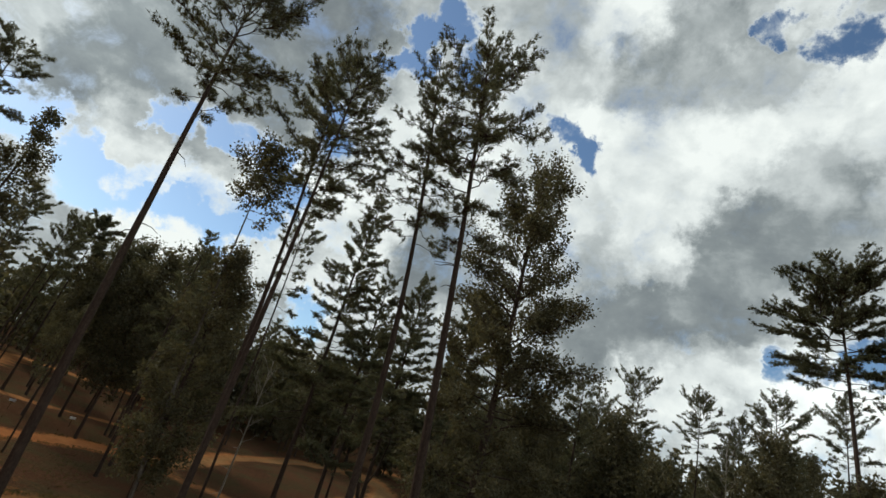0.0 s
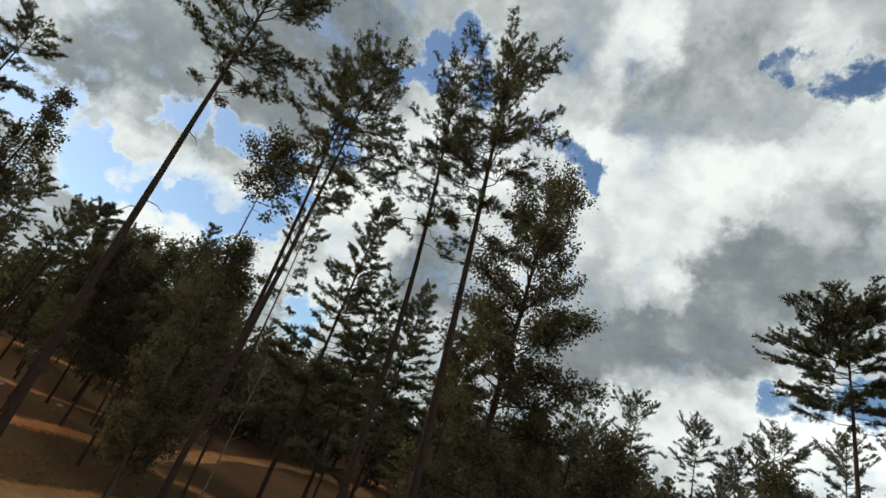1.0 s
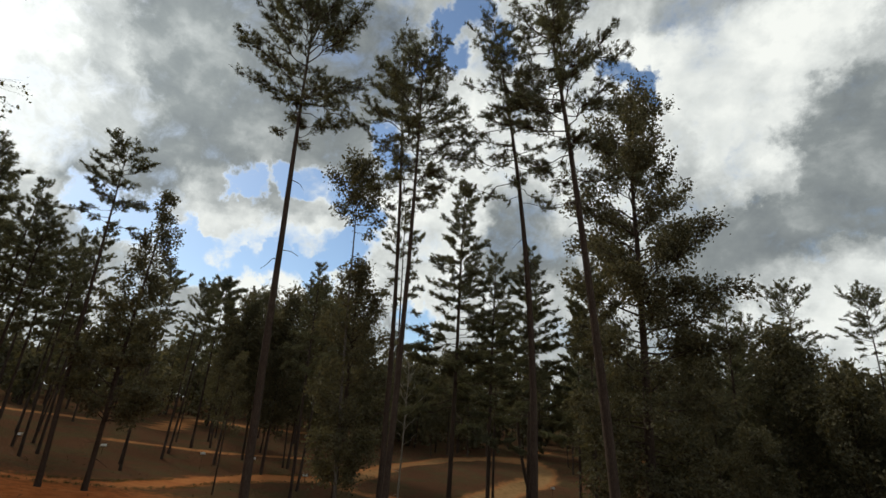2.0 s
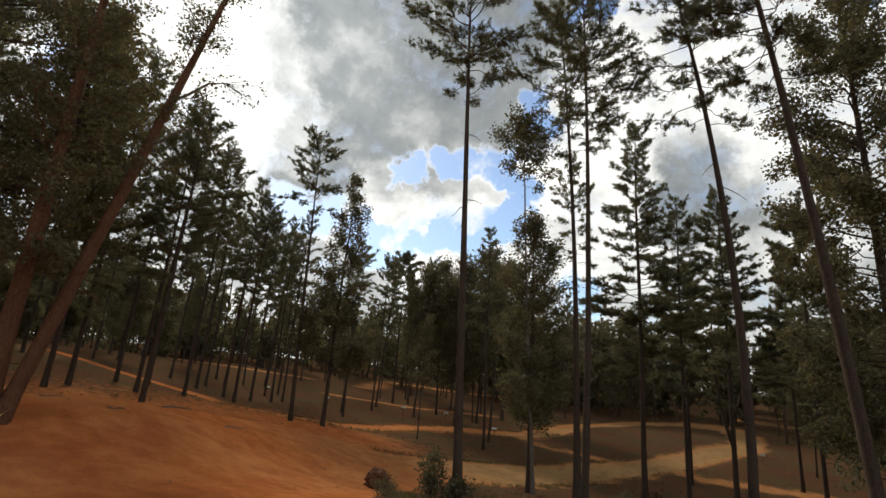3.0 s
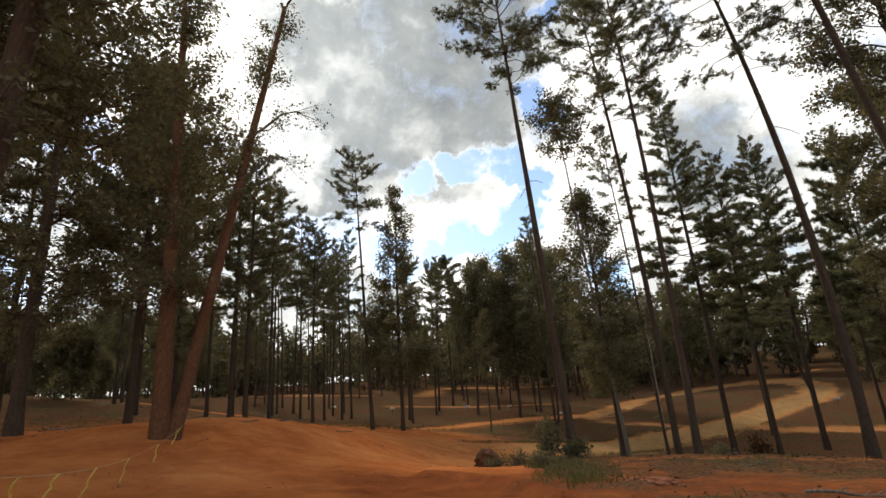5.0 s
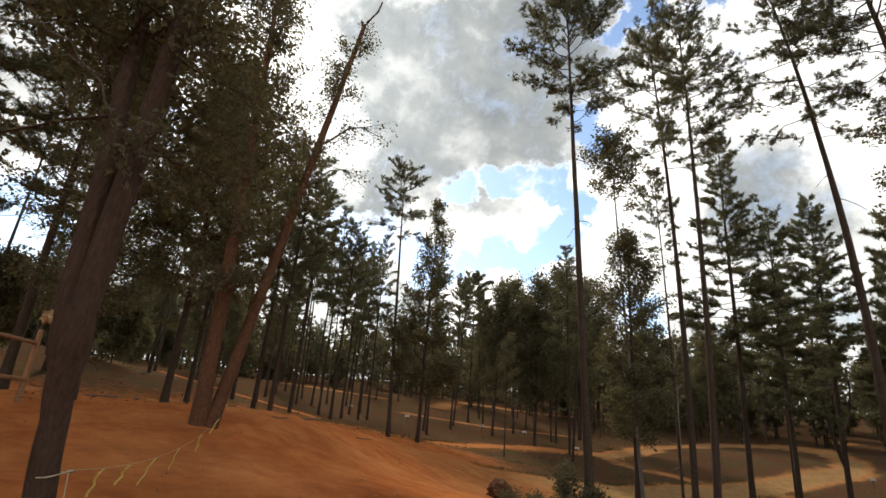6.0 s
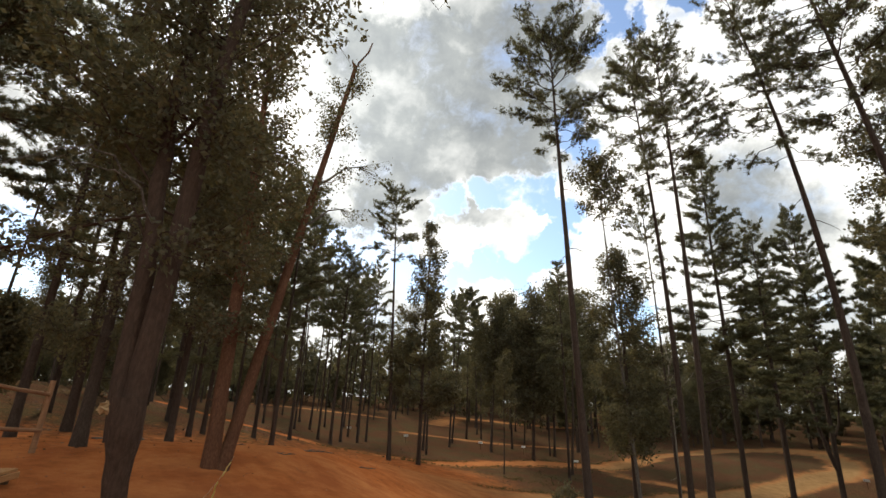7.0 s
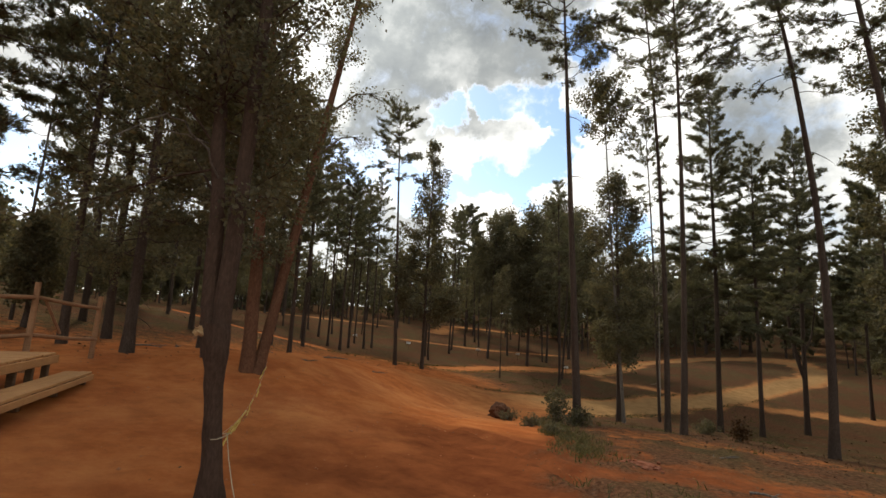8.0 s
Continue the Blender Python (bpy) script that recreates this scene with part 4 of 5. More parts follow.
    # bare arching dead boughs and hanging twigs with a few leaves
    for a, b, c, r in (((-0.5, 0.1, 6.1), (1.9, -0.3, 6.3), (2.55, 0.4, 4.72), 0.009), ((1.75, -0.05, 5.75), (2.5, 0.15, 5.1), (2.76, 0.66, 4.56), 0.006), ((-0.2, -0.2, 3.3), (0.0, -0.85, 4.3), (0.45, -1.44, 3.12), 0.014), ((-0.1, -0.4, 3.65), (0.12, -0.95, 3.65), (0.37, -1.33, 3.33), 0.009),
                       ((-0.5, 0.1, 5.7), (0.2, 0.9, 6.3), (0.75, 1.1, 5.5), 0.009), ((0.1, 0.55, 6.0), (0.6, 1.1, 6.2), (0.9, 1.2, 5.8), 0.007), ((-0.5, 0.15, 4.9), (0.2, 0.7, 5.4), (0.6, 0.9, 4.9), 0.008)):
        a, b, c = map(np.array, (a, b, c))
        g = np.linspace(0, 1, 12)[:, None]
        line = (1 - g) ** 2 * a + 2 * g * (1 - g) * b + g ** 2 * c + np.concatenate([np.zeros((1, 3)), rng.normal(size=(11, 3)) * 0.03])
        v, q = tube(line, r * (1 - 0.75 * g[:, 0]), 5)
        part_of("dead_limb", mesh_of("dead_limb", v, quads=q, material=GREY_BARK, smooth=True), root, "bare arching dead limb")
        few = Heap()
        leaves(few, line[6:], np.tile(unit(c - b), (6, 1)), rng, 2, 0.07, 0.05)
        if r < 0.012:
            tagged(part_of("spray", few.mesh("spray", LEAVES), root), kind="stuff")


forked_tree()


def snapped_top():
    """The forked stub on the leaning tree and its bare side limb with a few leaves."""
    root = [o for o in scene.objects if o.name == "leaning_tree"][0]
    rng = np.random.default_rng(64)
    stem = lambda z: np.array([-0.044 * z, 0.203 * z, z])
    right, up = np.array([0.73, 0.69, 0]), np.array([0, 0, 1.0])
    top = stem(12.45)
    for pts, r in (([top, top + 0.12 * right + 0.3 * up, top + 0.42 * right + 0.75 * up, top + 0.52 * right + 1.15 * up], 0.05), ([top, top - 0.04 * right + 0.2 * up, top - 0.1 * right + 0.34 * up], 0.055)):
        v, q = tube(np.array(pts), r * np.linspace(1, 0.5, len(pts)), 7)
        part_of("snapped_fork", mesh_of("snapped_fork", v, quads=q, material=DUSTY_BARK, smooth=True), root)
    for z, s in ((7.6, 1.0), (6.2, 0.85)):
        a = stem(z)
        pts = np.array([a, a + s * (0.35 * right + 0.22 * up), a + s * (0.8 * right + 0.62 * up), a + s * (1.2 * right + 0.68 * up), a + s * (1.7 * right + 0.4 * up)])
        v, q = tube(pts, 0.045 * s * np.linspace(1, 0.15, 5), 6)
        part_of("dead_limb", mesh_of("dead_limb", v, quads=q, material=GREY_BARK, smooth=True), root, "bare crooked side limb")
        few = Heap()
        p = pts[-1] + rng.normal(size=(26, 3)) * np.array([0.28, 0.28, 0.2])
        sticks(few, np.repeat(pts[-2:-1], 26, 0), p, np.full(26, 0.005), np.full(26, 0.002))
        leaves(few, p, unit(p - pts[-2]), rng, 3, 0.08, 0.07)
        tagged(part_of("spray", few.mesh("spray", DUSTY_LEAVES), root), kind="stuff")


snapped_top()

# ---- the woods round about ----
MODELS = []
for n, (h, c, w, form, limbs) in enumerate([(15, 9.5, 1.8, "pine", 40), (16, 8.0, 2.1, "spire", 56), (14, 9.0, 1.6, "umbrella", 36), (15, 6.0, 2.3, "pine", 54)]):
    MODELS.append(dict(kind="pine", seed=100 + n, h=h, r0=0.13, crown=c, wide=w, limbs=limbs, shape=form, needle=(7, 0.17, 0.042), snags=4, sides=6))
for n, (h, c, w, form) in enumerate([(12, 3.4, 2.4, "round"), (9, 2.2, 2.2, "round"), (13, 4.4, 2.6, "spire")]):
    MODELS.append(dict(kind="leaf", seed=110 + n, h=h, r0=0.12, crown=c, wide=w, limbs=48, shape=form, rise=(0, 60), leaf=(8, 0.2, 0.26), snags=2, sides=6))
MODELS.append(dict(kind="leaf", seed=120, h=4.2, r0=0.05, crown=0.4, wide=1.7, limbs=40, shape="round", rise=(10, 70), leaf=(10, 0.22, 0.22), snags=0, sides=5))
LABELS = ["slender woodland pine among others on leaf-strewn ground"] * 4 + ["dark broadleaf tree among the woodland pines"] * 3 + ["dense dark green undergrowth bush in the woods"]
NAMES = ["woodland_pine"] * 4 + ["woodland_broadleaf"] * 3 + ["undergrowth_bush"]
# trunks that stand singly in view behind the yard
SINGLE = [(-31, 9.6), (-34.6, 17.6), (-37.4, 9.4), (-44, 18), (-43.2, 20.6), (-50, 25), (-48, 26.8), (-42, 25.5), (-44, 28.2), (-37.4, 23.2), (-39.2, 25.5), (-38.6, 17.6),
          (-44.6, 23), (-48.3, 29.4), (-44, 46.4), (-40.5, 43), (-39, 36.5), (-37, 34), (-33, 27), (-35.5, 29)]

BEYOND = [(-33.8, 36.5, 11.0), (-34.6, 40.9, 12.8), (-29.4, 37.2, 11.4), (-30.0, 41.6, 13.6), (-31.0, 48.0, 14.1)]


def in_tracks(x, y):
    one = np.array([x]), np.array([y])
    return any(along(*one, line, wide)[0] > -1.0 for line, wide in SIDE_TRACKS)


def woods():
    rng = np.random.default_rng(7)
    spots = [(x, y, int(rng.integers(0, 3)), rng.uniform(0.88, 1.08)) for x, y in SINGLE]
    own = [(o.location.x, o.location.y) for o in scene.objects if o.type == "EMPTY"]
    taken = own + [(x, y) for x, y, *_ in spots]
    counts = [0, 0]
    tries = 0
    while len(spots) < 390 and tries < 30000:
        tries += 1
        az, r = radians(rng.uniform(-75, 125)), 24 + 80 * rng.uniform() ** 0.75
        # some trees added out of view behind the camera, to block light
        if rng.uniform() < 0.14:
            az, r = radians(rng.uniform(125, 285)), rng.uniform(22, 60)
        x, y = -3 - r * math.sin(az), 0 + r * math.cos(az)
        one = np.array([x]), np.array([y])
        if in_clearing(*one)[0] > -3.0 or along(*one, MAIN_TRACK, MAIN_WIDE)[0] > -0.9 or any(along(*one, line, wide)[0] > -0.7 for line, wide in SIDE_TRACKS):
            continue
        if math.degrees(az) < -4 and r < 58 and math.degrees(az) > -75:
            continue
        m = int(rng.choice(8, p=[0.19, 0.16, 0.14, 0.12, 0.10, 0.09, 0.07, 0.13]))
        open_ground = -22 < x < 2 and 4 < y < 44
        if open_ground and (m != 0 or rng.uniform() < 0.93 or y < 24):
            continue
        if (m == 7 and -30 < x < 2 and y < 62) or 87 < math.degrees(az) < 92:
            continue
        loop_isle = -25 < x < -11 and 40 < y < 70
        if loop_isle and (m not in (0, 7) or rng.uniform() < 0.6):
            continue
        if r < 40 and m in (4, 6) and rng.uniform() < 0.5:
            continue
        thin = 44 < math.degrees(az) < 63
        if thin and (m >= 3 or rng.uniform() < 0.45):
            continue
        gap = 1.6 if m == 7 else 2.4
        if any((x - a) ** 2 + (y - b) ** 2 < gap * gap for a, b in taken):
            continue
        taken.append((x, y))
        spots.append((x, y, m, rng.uniform(0.72, 1.12)))
    # round dark crowns close together beyond the island of the loop
    for x, y, top in BEYOND:
        taken.append((x, y))
        spots.append((x, y, 4, (top - height(x, y)) / 12.0))
    # the closed thicket beyond the bend
    grown = 0
    for _ in range(4000):
        x, y = rng.uniform(2, 46), rng.uniform(23, 58)
        if grown == 95:
            break
        if in_tracks(x, y) or any((x - a) ** 2 + (y - b) ** 2 < 6.5 for a, b in taken) or math.hypot(x - 19.1, y - 28.5) < 4:
            continue
        taken.append((x, y))
        spots.append((x, y, int(rng.choice([4, 5, 6, 7, 3, 0], p=[0.28, 0.26, 0.1, 0.2, 0.08, 0.08])), rng.uniform(0.62, 1.0)))
        grown += 1
    first = {}
    for x, y, m, size in spots:
        z = height(x, y)
        if m not in first:
            first[m] = tree(NAMES[m], x, y, LABELS[m], joined=True, group="woodland trees" if m < 7 else "undergrowth", category="tree" if m < 7 else "bush", **MODELS[m])
            continue
        place = Matrix.Translation((x, y, z)) @ pose(0, 0, 0, rng.uniform(-2.5, 2.5), rng.uniform(-2.5, 2.5), rng.uniform(0, 360)) @ Matrix.Diagonal((size * rng.uniform(0.85, 1.1), size * rng.uniform(0.85, 1.1), size, 1))
        copy_thing(first[m], place)


woods()


def far_woods():
    """The closed wood beyond: many small trees in one piece."""
    rng = np.random.default_rng(9)
    wood, green, crowns = Heap(), Heap(), []
    for i in range(1250):
        az, r = radians(rng.uniform(-75, 125)), 78 + 100 * rng.uniform() ** 1.2
        if i % 5 == 0:
            az = radians(rng.uniform(125, 285))
        x, y = -3 - r * math.sin(az), r * math.cos(az)
        h = rng.uniform(5, 9) if i % 3 == 0 else rng.uniform(10.5, 16.5)
        if 44 < math.degrees(az) < 63:
            h *= 0.85
        if 84 < math.degrees(az) < 93:
            h *= 0.8
        z = height(x, y)
        if in_tracks(x, y):
            continue
        lean = rng.normal(size=2) * 0.2
        p0, p1 = np.array([[x, y, z - 0.3]]), np.array([[x + lean[0], y + lean[1], z + h * 0.9]])
        sticks(wood, p0, p1, np.array([0.17]), np.array([0.05]))
        low = rng.uniform(0.02, 0.35)
        n = 64
        u = rng.uniform(low, 1.0, n)
        wide = (0.16 * h) * np.sqrt(np.clip(1.05 - u, 0.03, 1)) * 1.5
        a = rng.uniform(0, 6.28, n)
        rad = wide * np.sqrt(rng.uniform(size=n))
        crowns.append(np.stack([x + lean[0] * u + rad * np.cos(a), y + lean[1] * u + rad * np.sin(a), z + h * u], -1))
    p = np.concatenate(crowns)
    needles(green, np.repeat(p, 2, 0) + rng.normal(size=(2 * len(p), 3)) * 0.45, unit(rng.normal(size=(2 * len(p), 3))), rng, 3, 0.75, 0.55)
    root = base("far_woods", 0, 0, 0, "closed dark mixed wood in the distance", "wood", kind="stuff")
    part_of("trunks", wood.mesh("trunks", PINE_BARK), root)
    part_of("crowns", green.mesh("crowns", LEAVES), root)


far_woods()


# ---- the yard ----


def slab(size, at=(0, 0, 0), turn=(0, 0, 0), bevel=0.008):
    """A board with eased edges, as a bmesh."""
    bm = bmesh.new()
    bmesh.ops.create_cube(bm, size=1.0)
    bmesh.ops.scale(bm, vec=size, verts=bm.verts)
    bmesh.ops.bevel(bm, geom=list(bm.edges), offset=min(bevel, min(size) * 0.3), segments=1, affect="EDGES")
    bmesh.ops.transform(bm, matrix=pose(*at, *turn), verts=bm.verts)
    return bm


def rod(points, radius, sides=8):
    v, q = tube(np.array(points, float), np.full(len(points), radius) if np.isscalar(radius) else np.array(radius), sides)
    bm = bmesh.new()
    vs = [bm.verts.new(p) for p in v]
    for f in q:
        bm.faces.new([vs[i] for i in f])
    n = len(points)
    bm.faces.new(vs[:sides][::-1])
    bm.faces.new(vs[(n - 1) * sides:])
    return bm


def deck():
    """A low timber platform with one long step before it."""
    rng = random.Random(4)
    z0 = height(-12.9, -1.9)
    top, step = 0.23 - z0, -0.13 - z0
    root = base("wooden_deck", -12.9, -1.84, z0, "low weathered timber deck on short posts with one long step", "deck", turn=-27.1)
    for i in range(24):
        x = 0.30 + i * 0.205
        part("deck_board", slab((0.195, 3.2, 0.04), (x, -2.15 + rng.uniform(-0.02, 0.02), top - 0.02 + rng.uniform(-0.003, 0.003)), (0, 0, rng.uniform(-0.2, 0.2))), PLANK, root)
    part("fascia", slab((5.0, 0.04, 0.14), (2.7, -0.53, top - 0.115)), PLANK, root)
    for x in np.arange(0.3, 5.2, 0.62):
        part("post", slab((0.1, 0.1, top - 0.04), (x, -0.66, (top - 0.04) / 2 - 0.02)), DARK_WOOD, root)
        part("post", slab((0.1, 0.1, top - 0.04), (x, -3.4, (top - 0.04) / 2 - 0.02)), DARK_WOOD, root)
    tread = None
    for k in range(2):
        tread = part("step_board", slab((5.2, 0.21, 0.05), (2.6, -0.115 - k * 0.222, step - 0.025 + rng.uniform(-0.003, 0.003))), PLANK, root)
    part("step_apron", slab((5.2, 0.035, 0.1), (2.6, 0.012, step - 0.102)), PLANK, root)
    for x in (0.12, 1.4, 2.7, 4.0, 5.1):
        part("step_leg", slab((0.09, 0.34, step - 0.055), (x, -0.23, (step - 0.055) / 2 - 0.02)), DARK_WOOD, root)


def rail_fence():
    root = base("rail_fence", -16.0, -1.3, 0, "rough two-rail timber fence behind the deck", "fence")
    spots = [(-16.0, -1.3, 1.33), (-14.2, -2.75, 1.52), (-12.6, -4.6, 1.5), (-11.2, -6.6, 1.4)]
    local = [(x + 16.0, y + 1.3, height(x, y), t) for x, y, t in spots]
    for i, (x, y, g, t) in enumerate(local):
        part("post", rod([(x, y, g - 0.2), (x + 0.015, y + 0.02, (g + t) / 2), (x + 0.05 - 0.02 * i, y + 0.03, t)], [0.062, 0.057, 0.054]), FENCE_WOOD, root)
    for (ax, ay, ag, at), (bx, by, bg, bt) in zip(local, local[1:]):
        for drop in (0.3, 1.05):
            part("rail", rod([(ax, ay + 0.06, at - drop), ((ax + bx) / 2, (ay + by) / 2 + 0.06, (at + bt) / 2 - drop - 0.02), (bx, by + 0.06, bt - drop)], 0.042, 7), FENCE_WOOD, root)
    (ax, ay, ag, at), (bx, by, bg, bt) = local[:2]
    part("brace", rod([(bx - 0.25, by + 0.2, bt - 0.3), (bx - 0.75, by + 0.62, bt - 1.05)], 0.032, 6), FENCE_WOOD, root)


deck()
rail_fence()


def lump(radius, squash, amount, freq, seed, cuts=4):
    bm = bmesh.new()
    bmesh.ops.create_icosphere(bm, subdivisions=cuts, radius=radius)
    off = Vector((seed * 3.1, seed * 1.7, seed))
    for v in bm.verts:
        v.co += v.co.normalized() * radius * (amount * noise.fractal(v.co * freq / radius + off, 1.0, 2.0, 4))
        v.co = Vector((v.co.x * squash[0], v.co.y * squash[1], v.co.z * squash[2]))
    return bm


def rotten_stump(x, y):
    root = base("tree_stump", x, y, height(x, y), "low rotten stump caked with red earth at the yard's edge", "stump")
    bm = lump(0.36, (1.15, 0.95, 0.95), 0.28, 2.2, 2)
    bmesh.ops.translate(bm, vec=(0, 0, 0.2), verts=bm.verts)
    part("butt", bm, DUSTY_BARK, root)
    for az, ln in ((0.3, 0.55), (1.9, 0.45), (3.3, 0.6), (4.7, 0.4), (5.6, 0.5)):
        c, d = math.cos(az), math.sin(az)
        part("root", rod([(0.12 * c, 0.12 * d, 0.16), (ln * 0.6 * c, ln * 0.6 * d, 0.08), (ln * c, ln * d, -0.06)], [0.09, 0.06, 0.02], 7), DUSTY_BARK, root)


rotten_stump(-13.0, 11.2)


def earth_mound(x, y, wide, seed):
    root = base("earth_mound", x, y, height(x, y), "small heap of crumbled red earth on the litter", "earth mound")
    bm = lump(wide, (1.25, 0.8, 0.42), 0.3, 2.6, seed)
    part("heap", bm, RED_EARTH, root)
    rng = random.Random(seed)
    for _ in range(9):
        clod = lump(rng.uniform(0.03, 0.07), (1, 0.9, 0.75), 0.25, 2.0, rng.uniform(1, 9), 2)
        a, r = rng.uniform(0, 6.28), wide * rng.uniform(1.0, 1.6)
        bmesh.ops.translate(clod, vec=(1.2 * r * math.cos(a), r * math.sin(a), 0.05), verts=clod.verts)
        part("clod", clod, RED_EARTH, root)


earth_mound(-5.1, 5.0, 0.24, 4)


def shrub(name, x, y, label, h, wide, seed, stems=14, leaf=(7, 0.09, 0.07), material=None):
    rng = np.random.default_rng(seed)
    root = base(name, x, y, height(x, y), label, "bush")
    wood, green = Heap(), Heap()
    places, ways = [], []
    for i in range(stems):
        az, lean = rng.uniform(0, 6.28), rng.uniform(0.1, 1.0)
        tip = np.array([math.cos(az) * wide * lean, math.sin(az) * wide * lean, h * rng.uniform(0.5, 1.0) * (1.1 - 0.4 * lean)])
        g = np.linspace(0, 1, 6)[:, None]
        line = tip * np.concatenate([g ** 1.3, g ** 1.3, g], 1) + rng.normal(size=(6, 3)) * 0.03 * g - np.array([0, 0, 0.04])
        v, q = tube(line, 0.011 * (1 - 0.8 * g[:, 0]), 5)
        wood.add(v, quads=q)
        for k in range(2, 6):
            d = unit(rng.normal(size=(3, 3)) * 0.7 + unit(tip))
            e = line[k] + d * 0.16
            sticks(wood, np.repeat(line[k:k + 1], 3, 0), e, np.full(3, 0.004), np.full(3, 0.002))
            places.append(e), ways.append(d)
    leaves(green, np.concatenate(places), np.concatenate(ways), rng, *leaf)
    tagged(part_of("fine_branching", wood.mesh("fine_branching", GREY_BARK), root), kind="stuff")
    tagged(part_of("foliage", green.mesh("foliage", material or LEAVES), root), kind="stuff")


shrub("bush", -9.75, 9.75, "knee-high leafy bush at the foot of a pine", 1.1, 0.4, 5, 12)
shrub("bush", -9.0, 9.95, "low leafy bush at the foot of a pine", 0.6, 0.45, 6, 10)
shrub("bush", -12.3, 10.9, "small weedy bush beside the stump", 0.32, 0.28, 7, 8, (5, 0.06, 0.05))
shrub("bush", -9.4, 7.9, "small weedy bush on the litter", 0.22, 0.3, 8, 8, (5, 0.06, 0.05))
shrub("bush", -8.0, 6.6, "small weedy bush on the litter", 0.2, 0.3, 9, 8, (5, 0.06, 0.05))
shrub("bush", -8.9, 21.5, "small weedy bush beside the track", 0.7, 0.5, 11, 10)
shrub("bush", -6.6, 17.8, "small reddish bush on the litter", 0.8, 0.35, 12, 10, material=DRY_LEAVES)


def taped_line():
    """Cord and yellow ribbon tied from the forked tree to the twin stems, with short tails."""
    a, b = Vector((-6.78, -1.86, height(-6.7, -1.9) + 0.62)), Vector((-13.4, 1.95, height(-13.4, 1.95) + 0.32))
    root = base("ribbon_line", a.x, a.y, a.z, "pale cord with yellow ribbon tails strung between trees", "barrier tape")
    at = lambda f: (b - a) * f + Vector((0, 0, -0.27 * 4 * f * (1 - f)))
    part("cord", rod([at(i / 16) for i in range(17)], 0.002, 5), CORD, root)
    loop = [(0.125 * math.cos(t) - 0.0 + 0.06, 0.125 * math.sin(t) - 0.08, 0.02 * math.sin(2 * t)) for t in np.linspace(0, 2 * math.pi, 15)]
    part("knot_loop", rod(loop, 0.005, 5), CORD, root)
    c = Vector((0.42, 0.02, -0.6))
    part("loose_end", rod([(0.1, 0.0, 0), (0.2, 0.0, -0.22), (0.32, 0.01, -0.45), tuple(c)], 0.0045, 5), CORD, root)
    rng = random.Random(3)
    spots = [at(f) for f in (0.1, 0.2, 0.33, 0.49, 0.7, 0.93)] + [c]
    for p in spots:
        bm = bmesh.new()
        d, ln = Vector((rng.uniform(-0.45, -0.05), rng.uniform(-0.4, 0.0), -1)).normalized(), rng.uniform(0.2, 0.34)
        side = Vector((0.009, 0.007, 0.0)) * rng.uniform(0.6, 1.4)
        rows = []
        for i in range(6):
            m = p + d * ln * i / 5 + Vector((0.015 * math.sin(i * 1.7), 0.015 * math.cos(i * 2.1), 0))
            rows.append((bm.verts.new(m - side), bm.verts.new(m + side)))
        for r0, r1 in zip(rows, rows[1:]):
            bm.faces.new((r0[0], r0[1], r1[1], r1[0]))
        bmesh.ops.solidify(bm, geom=list(bm.faces), thickness=0.003)
        part("ribbon_tail", bm, YELLOW, root, "yellow plastic ribbon tail")


taped_line()


def marker(x, y):
    root = base("track_marker", x, y, height(x, y), "small white plate on a short stake beside the track", "marker", "track markers")
    part("stake", slab((0.05, 0.05, 0.8), (0, 0, 0.36)), DARK_WOOD, root)
    part("plate", slab((0.42, 0.025, 0.17), (0, -0.042, 0.70), (4, 0, 0)), WHITE, root, "white plate")
    root.rotation_euler.z = math.atan2(y + 2, x + 2) - math.pi / 2


for x, y in ((-43.4, 26.6), (-39.6, 30.6), (-35.1, 36.4), (-32.0, 39.2), (-25.4, 37.6), (-7.6, 53.5)):
    marker(x, y)


def fallen_branch(x, y, turn, ln, r, seed):
    rng = np.random.default_rng(seed)
    root = base("fallen_branch", x, y, height(x, y), "dry fallen branch lying on the earth", "branch", "fallen branches", turn=turn)
    g = np.linspace(0, 1, 9)[:, None]
    line = np.concatenate([ln * (g - 0.5), 0.1 * ln * np.sin(g * 3 + seed), 0.02 + 0.03 * np.abs(np.sin(g * 4 + seed))], 1)
    part("stick", rod(line.tolist(), (r * (1 - 0.6 * g[:, 0])).tolist(), 7), GREY_BARK, root)
    for k in (3, 5, 6):
        e = line[k] + np.array([0.22, rng.choice([-1, 1]) * 0.2, 0.06]) * ln * 0.6
        part("fork", rod([line[k].tolist(), ((line[k] + e) / 2 + [0, 0, 0.02]).tolist(), e.tolist()], [r * 0.5, r * 0.35, r * 0.15], 6), GREY_BARK, root)


for n, (x, y, turn, ln, r) in enumerate([(-19.6, 0.9, 20, 1.4, 0.03), (-20.0, 1.9, -10, 1.0, 0.025), (-17.6, 6.6, 35, 1.5, 0.03), (-16.8, 8.2, 40, 0.9, 0.02), (-15.2, 4.2, 15, 0.7, 0.018), (-15.9, 3.1, 70, 0.5, 0.014), (-20.4, 8.6, 25, 1.8, 0.03),
                                        (-3.0, 4.6, 10, 0.8, 0.02), (-4.6, 7.6, 70, 1.0, 0.02)] ):
    fallen_branch(x, y, turn, ln, r, n)


# ---- loose cover ----
def scatter(rng, count, box, keep):
    x, y = rng.uniform(box[0], box[1], count), rng.uniform(box[2], box[3], count)
    clay, sand, dark_clay = bareness(x, y)
    ok = keep(x, y, np.maximum(clay, sand), rng.uniform(size=count))
    x, y = x[ok], y[ok]
    return np.stack([x, y, lie(x, y)], -1)


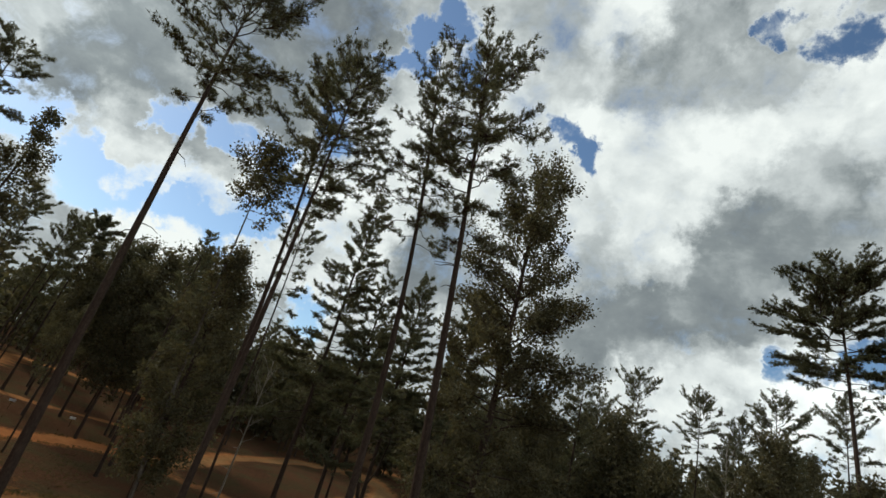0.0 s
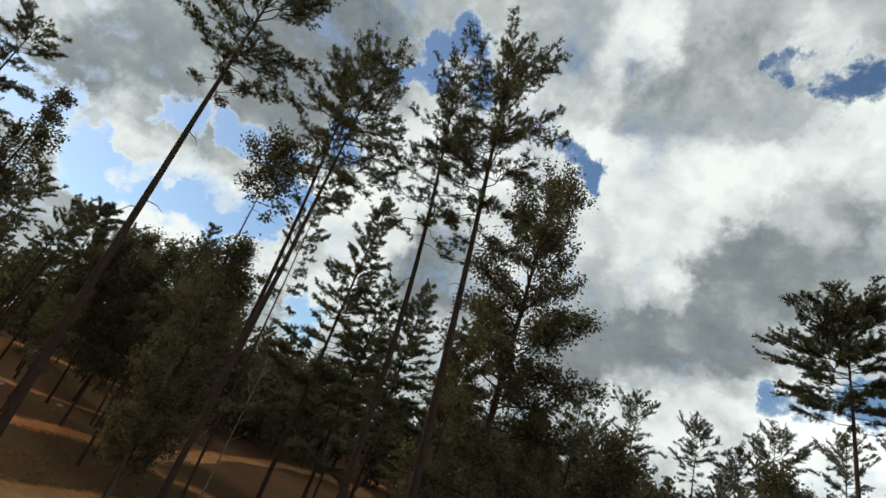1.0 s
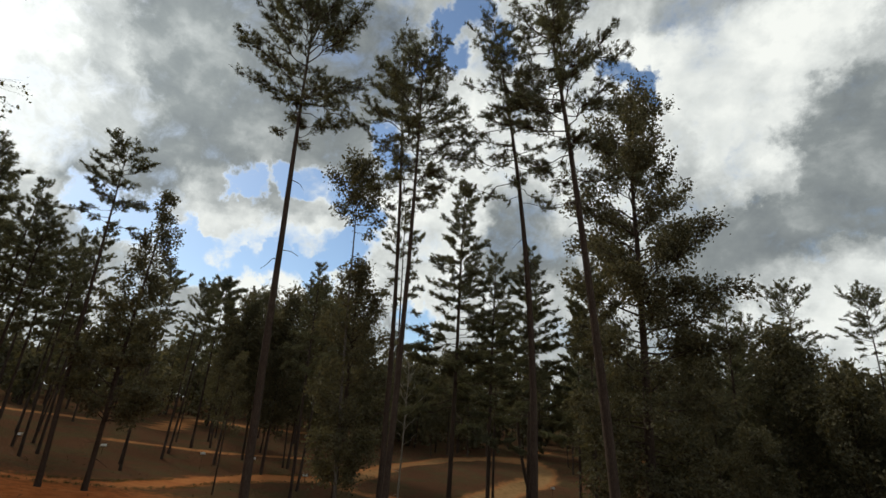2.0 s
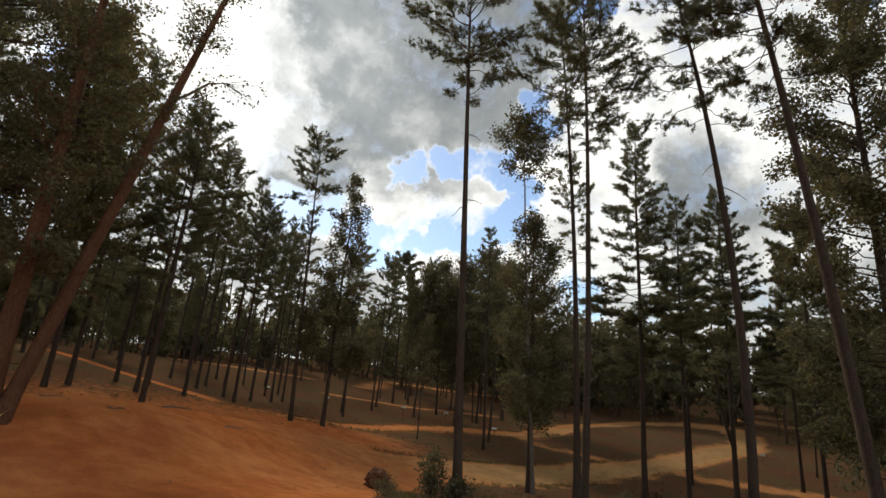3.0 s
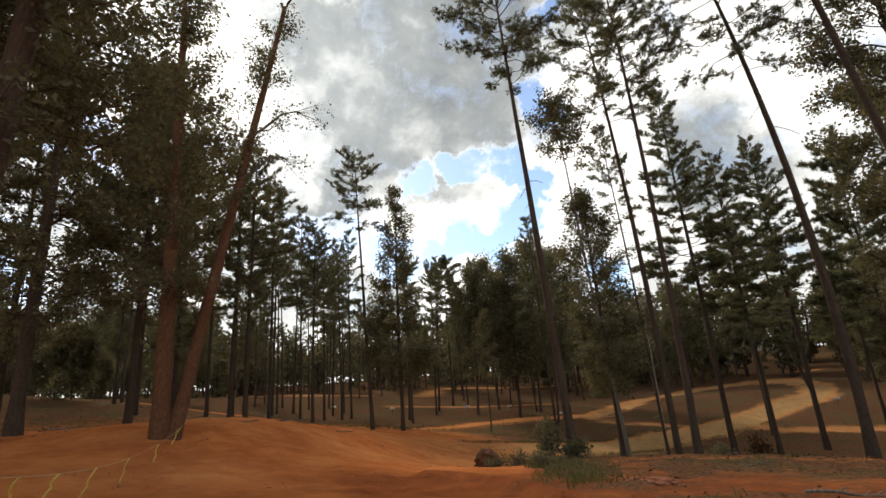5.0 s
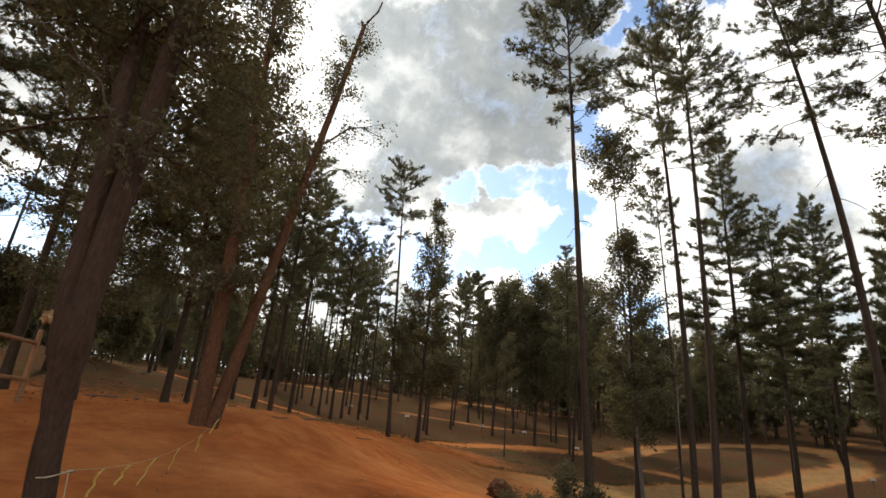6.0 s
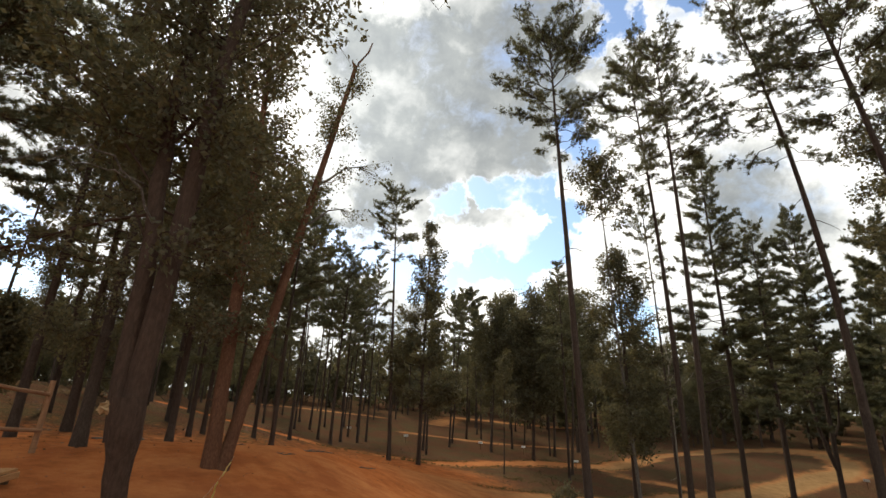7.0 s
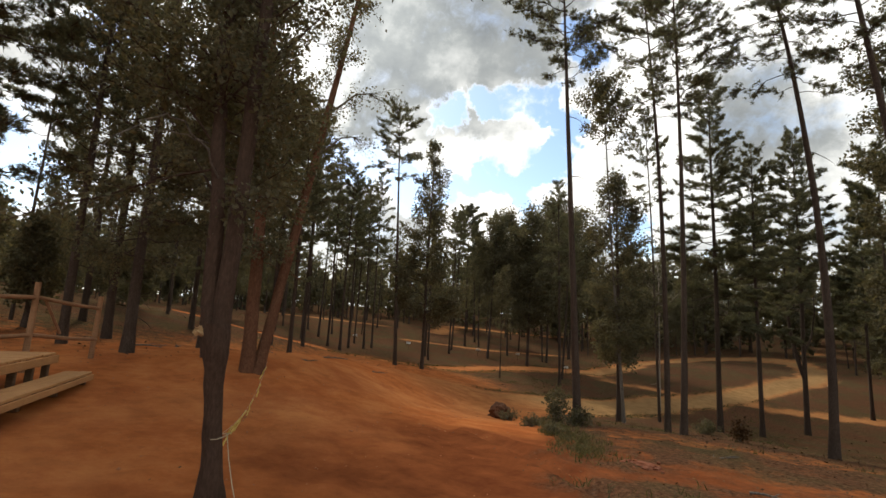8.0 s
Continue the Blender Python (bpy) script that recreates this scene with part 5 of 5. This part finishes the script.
def leaf_litter():
    rng = np.random.default_rng(21)
    heap = Heap()
    near = lambda x, y: (x > -15) & (x < 3) & (y < 9)
    for count, box, size in ((30000, (-24, 8, -6, 22), 0.055), (14000, (-45, 10, -12, 50), 0.11)):
        p = scatter(rng, count, box, lambda x, y, bare, u: (bare < 0.35) | ((bare < 0.8) & (u < 0.15)) | (u < 0.012))
        p = p[~near(p[:, 0], p[:, 1])] if size > 0.1 else p
        p[:, 2] += 0.055 + rng.uniform(0, 0.02, len(p))
        way = unit(np.concatenate([rng.normal(size=(len(p), 2)), rng.normal(size=(len(p), 1)) * 0.25], 1))
        side = unit(np.cross(way, np.array([0, 0, 1.0]) + rng.normal(size=(len(p), 3)) * 0.25))
        s = size * rng.uniform(0.5, 1.3, (len(p), 1))
        v = np.stack([p, p + way * s * 0.5 + side * s * 0.35, p + way * s, p + way * s * 0.5 - side * s * 0.35], 1)
        heap.add(v.reshape(-1, 3), quads=np.arange(len(p) * 4).reshape(-1, 4))
    tagged(new("leaf_litter", heap.mesh("leaf_litter", DRY_LEAVES)), "dry brown fallen leaves strewn under the trees", "leaf litter", kind="stuff")


def grass():
    rng = np.random.default_rng(22)
    heap = Heap()
    strip = [(-12.3, 10.9), (-10.6, 9.4), (-8.6, 7.2), (-7.2, 5.8), (-6.4, 5.0)]
    tufts = scatter(rng, 9000, (-26, 6, 2, 40), lambda x, y, bare, u: (bare < 0.4) & ((waves(x, y, 0.5, 31) + 0.4 * waves(x, y, 2, 32) > 0.55) | (along(x, y, strip, 0.7) > u * 0.8)))
    extra = scatter(rng, 4200, (-13, -5.2, 4.0, 11.8), lambda x, y, bare, u: (bare < 0.6) & (along(x, y, strip, 1.1) > 0.9 * u))
    verge = scatter(rng, 30000, (-30, -4, 12, 46), lambda x, y, bare, u: (bare < 0.75) & (np.abs(along(x, y, MAIN_TRACK, MAIN_WIDE) + 0.25) < 0.5 * u))
    p = np.concatenate([tufts, extra, verge])
    p = np.repeat(p, 6, 0) + rng.normal(size=(len(p) * 6, 3)) * np.array([0.05, 0.05, 0])
    n = len(p)
    p[:, 2] += 0.03
    lean = rng.normal(size=(n, 2)) * 0.07
    h = rng.uniform(0.05, 0.17, n)
    a = rng.uniform(0, 6.28, n)
    side = np.stack([np.cos(a), np.sin(a), 0 * a], -1) * 0.007
    mid = p + np.stack([lean[:, 0] * 0.4, lean[:, 1] * 0.4, h * 0.6], -1)
    tip = p + np.stack([lean[:, 0] * 1.3, lean[:, 1] * 1.3, h], -1)
    v = np.stack([p - side, p + side, mid + side * 0.7, mid - side * 0.7, tip], 1)
    o = np.arange(n)[:, None] * 5
    heap.add(v.reshape(-1, 3), tris=o + np.array([[3, 2, 4]]), quads=o + np.array([[0, 1, 2, 3]]))
    tagged(new("grass", heap.mesh("grass", GRASS)), "thin yellow-green grass tufts on the litter", "grass", kind="stuff")


def clods():
    """Small lumps of clay and stones on the bare yard."""
    rng = np.random.default_rng(23)
    heap = Heap()
    p = scatter(rng, 3800, (-22, 4, -8, 12), lambda x, y, bare, u: bare > 0.5)
    corner = np.array([(-1, 0, 0), (1, 0, 0), (0, -1, 0), (0, 1, 0), (0, 0, -1), (0, 0, 1.0)])
    faces = np.array([(0, 2, 5), (2, 1, 5), (1, 3, 5), (3, 0, 5), (2, 0, 4), (1, 2, 4), (3, 1, 4), (0, 3, 4)])
    for q in p:
        s = 0.006 + 0.024 * rng.uniform() ** 3
        heap.add(q + corner * s * rng.uniform(0.6, 1.3, (6, 1)) * np.array([1, 1, 0.7]), tris=faces)
    tagged(new("clods", heap.mesh("clods", CLOD)), "small clods of red clay scattered on the bare yard", "clods", kind="stuff")


leaf_litter()
grass()
clods()
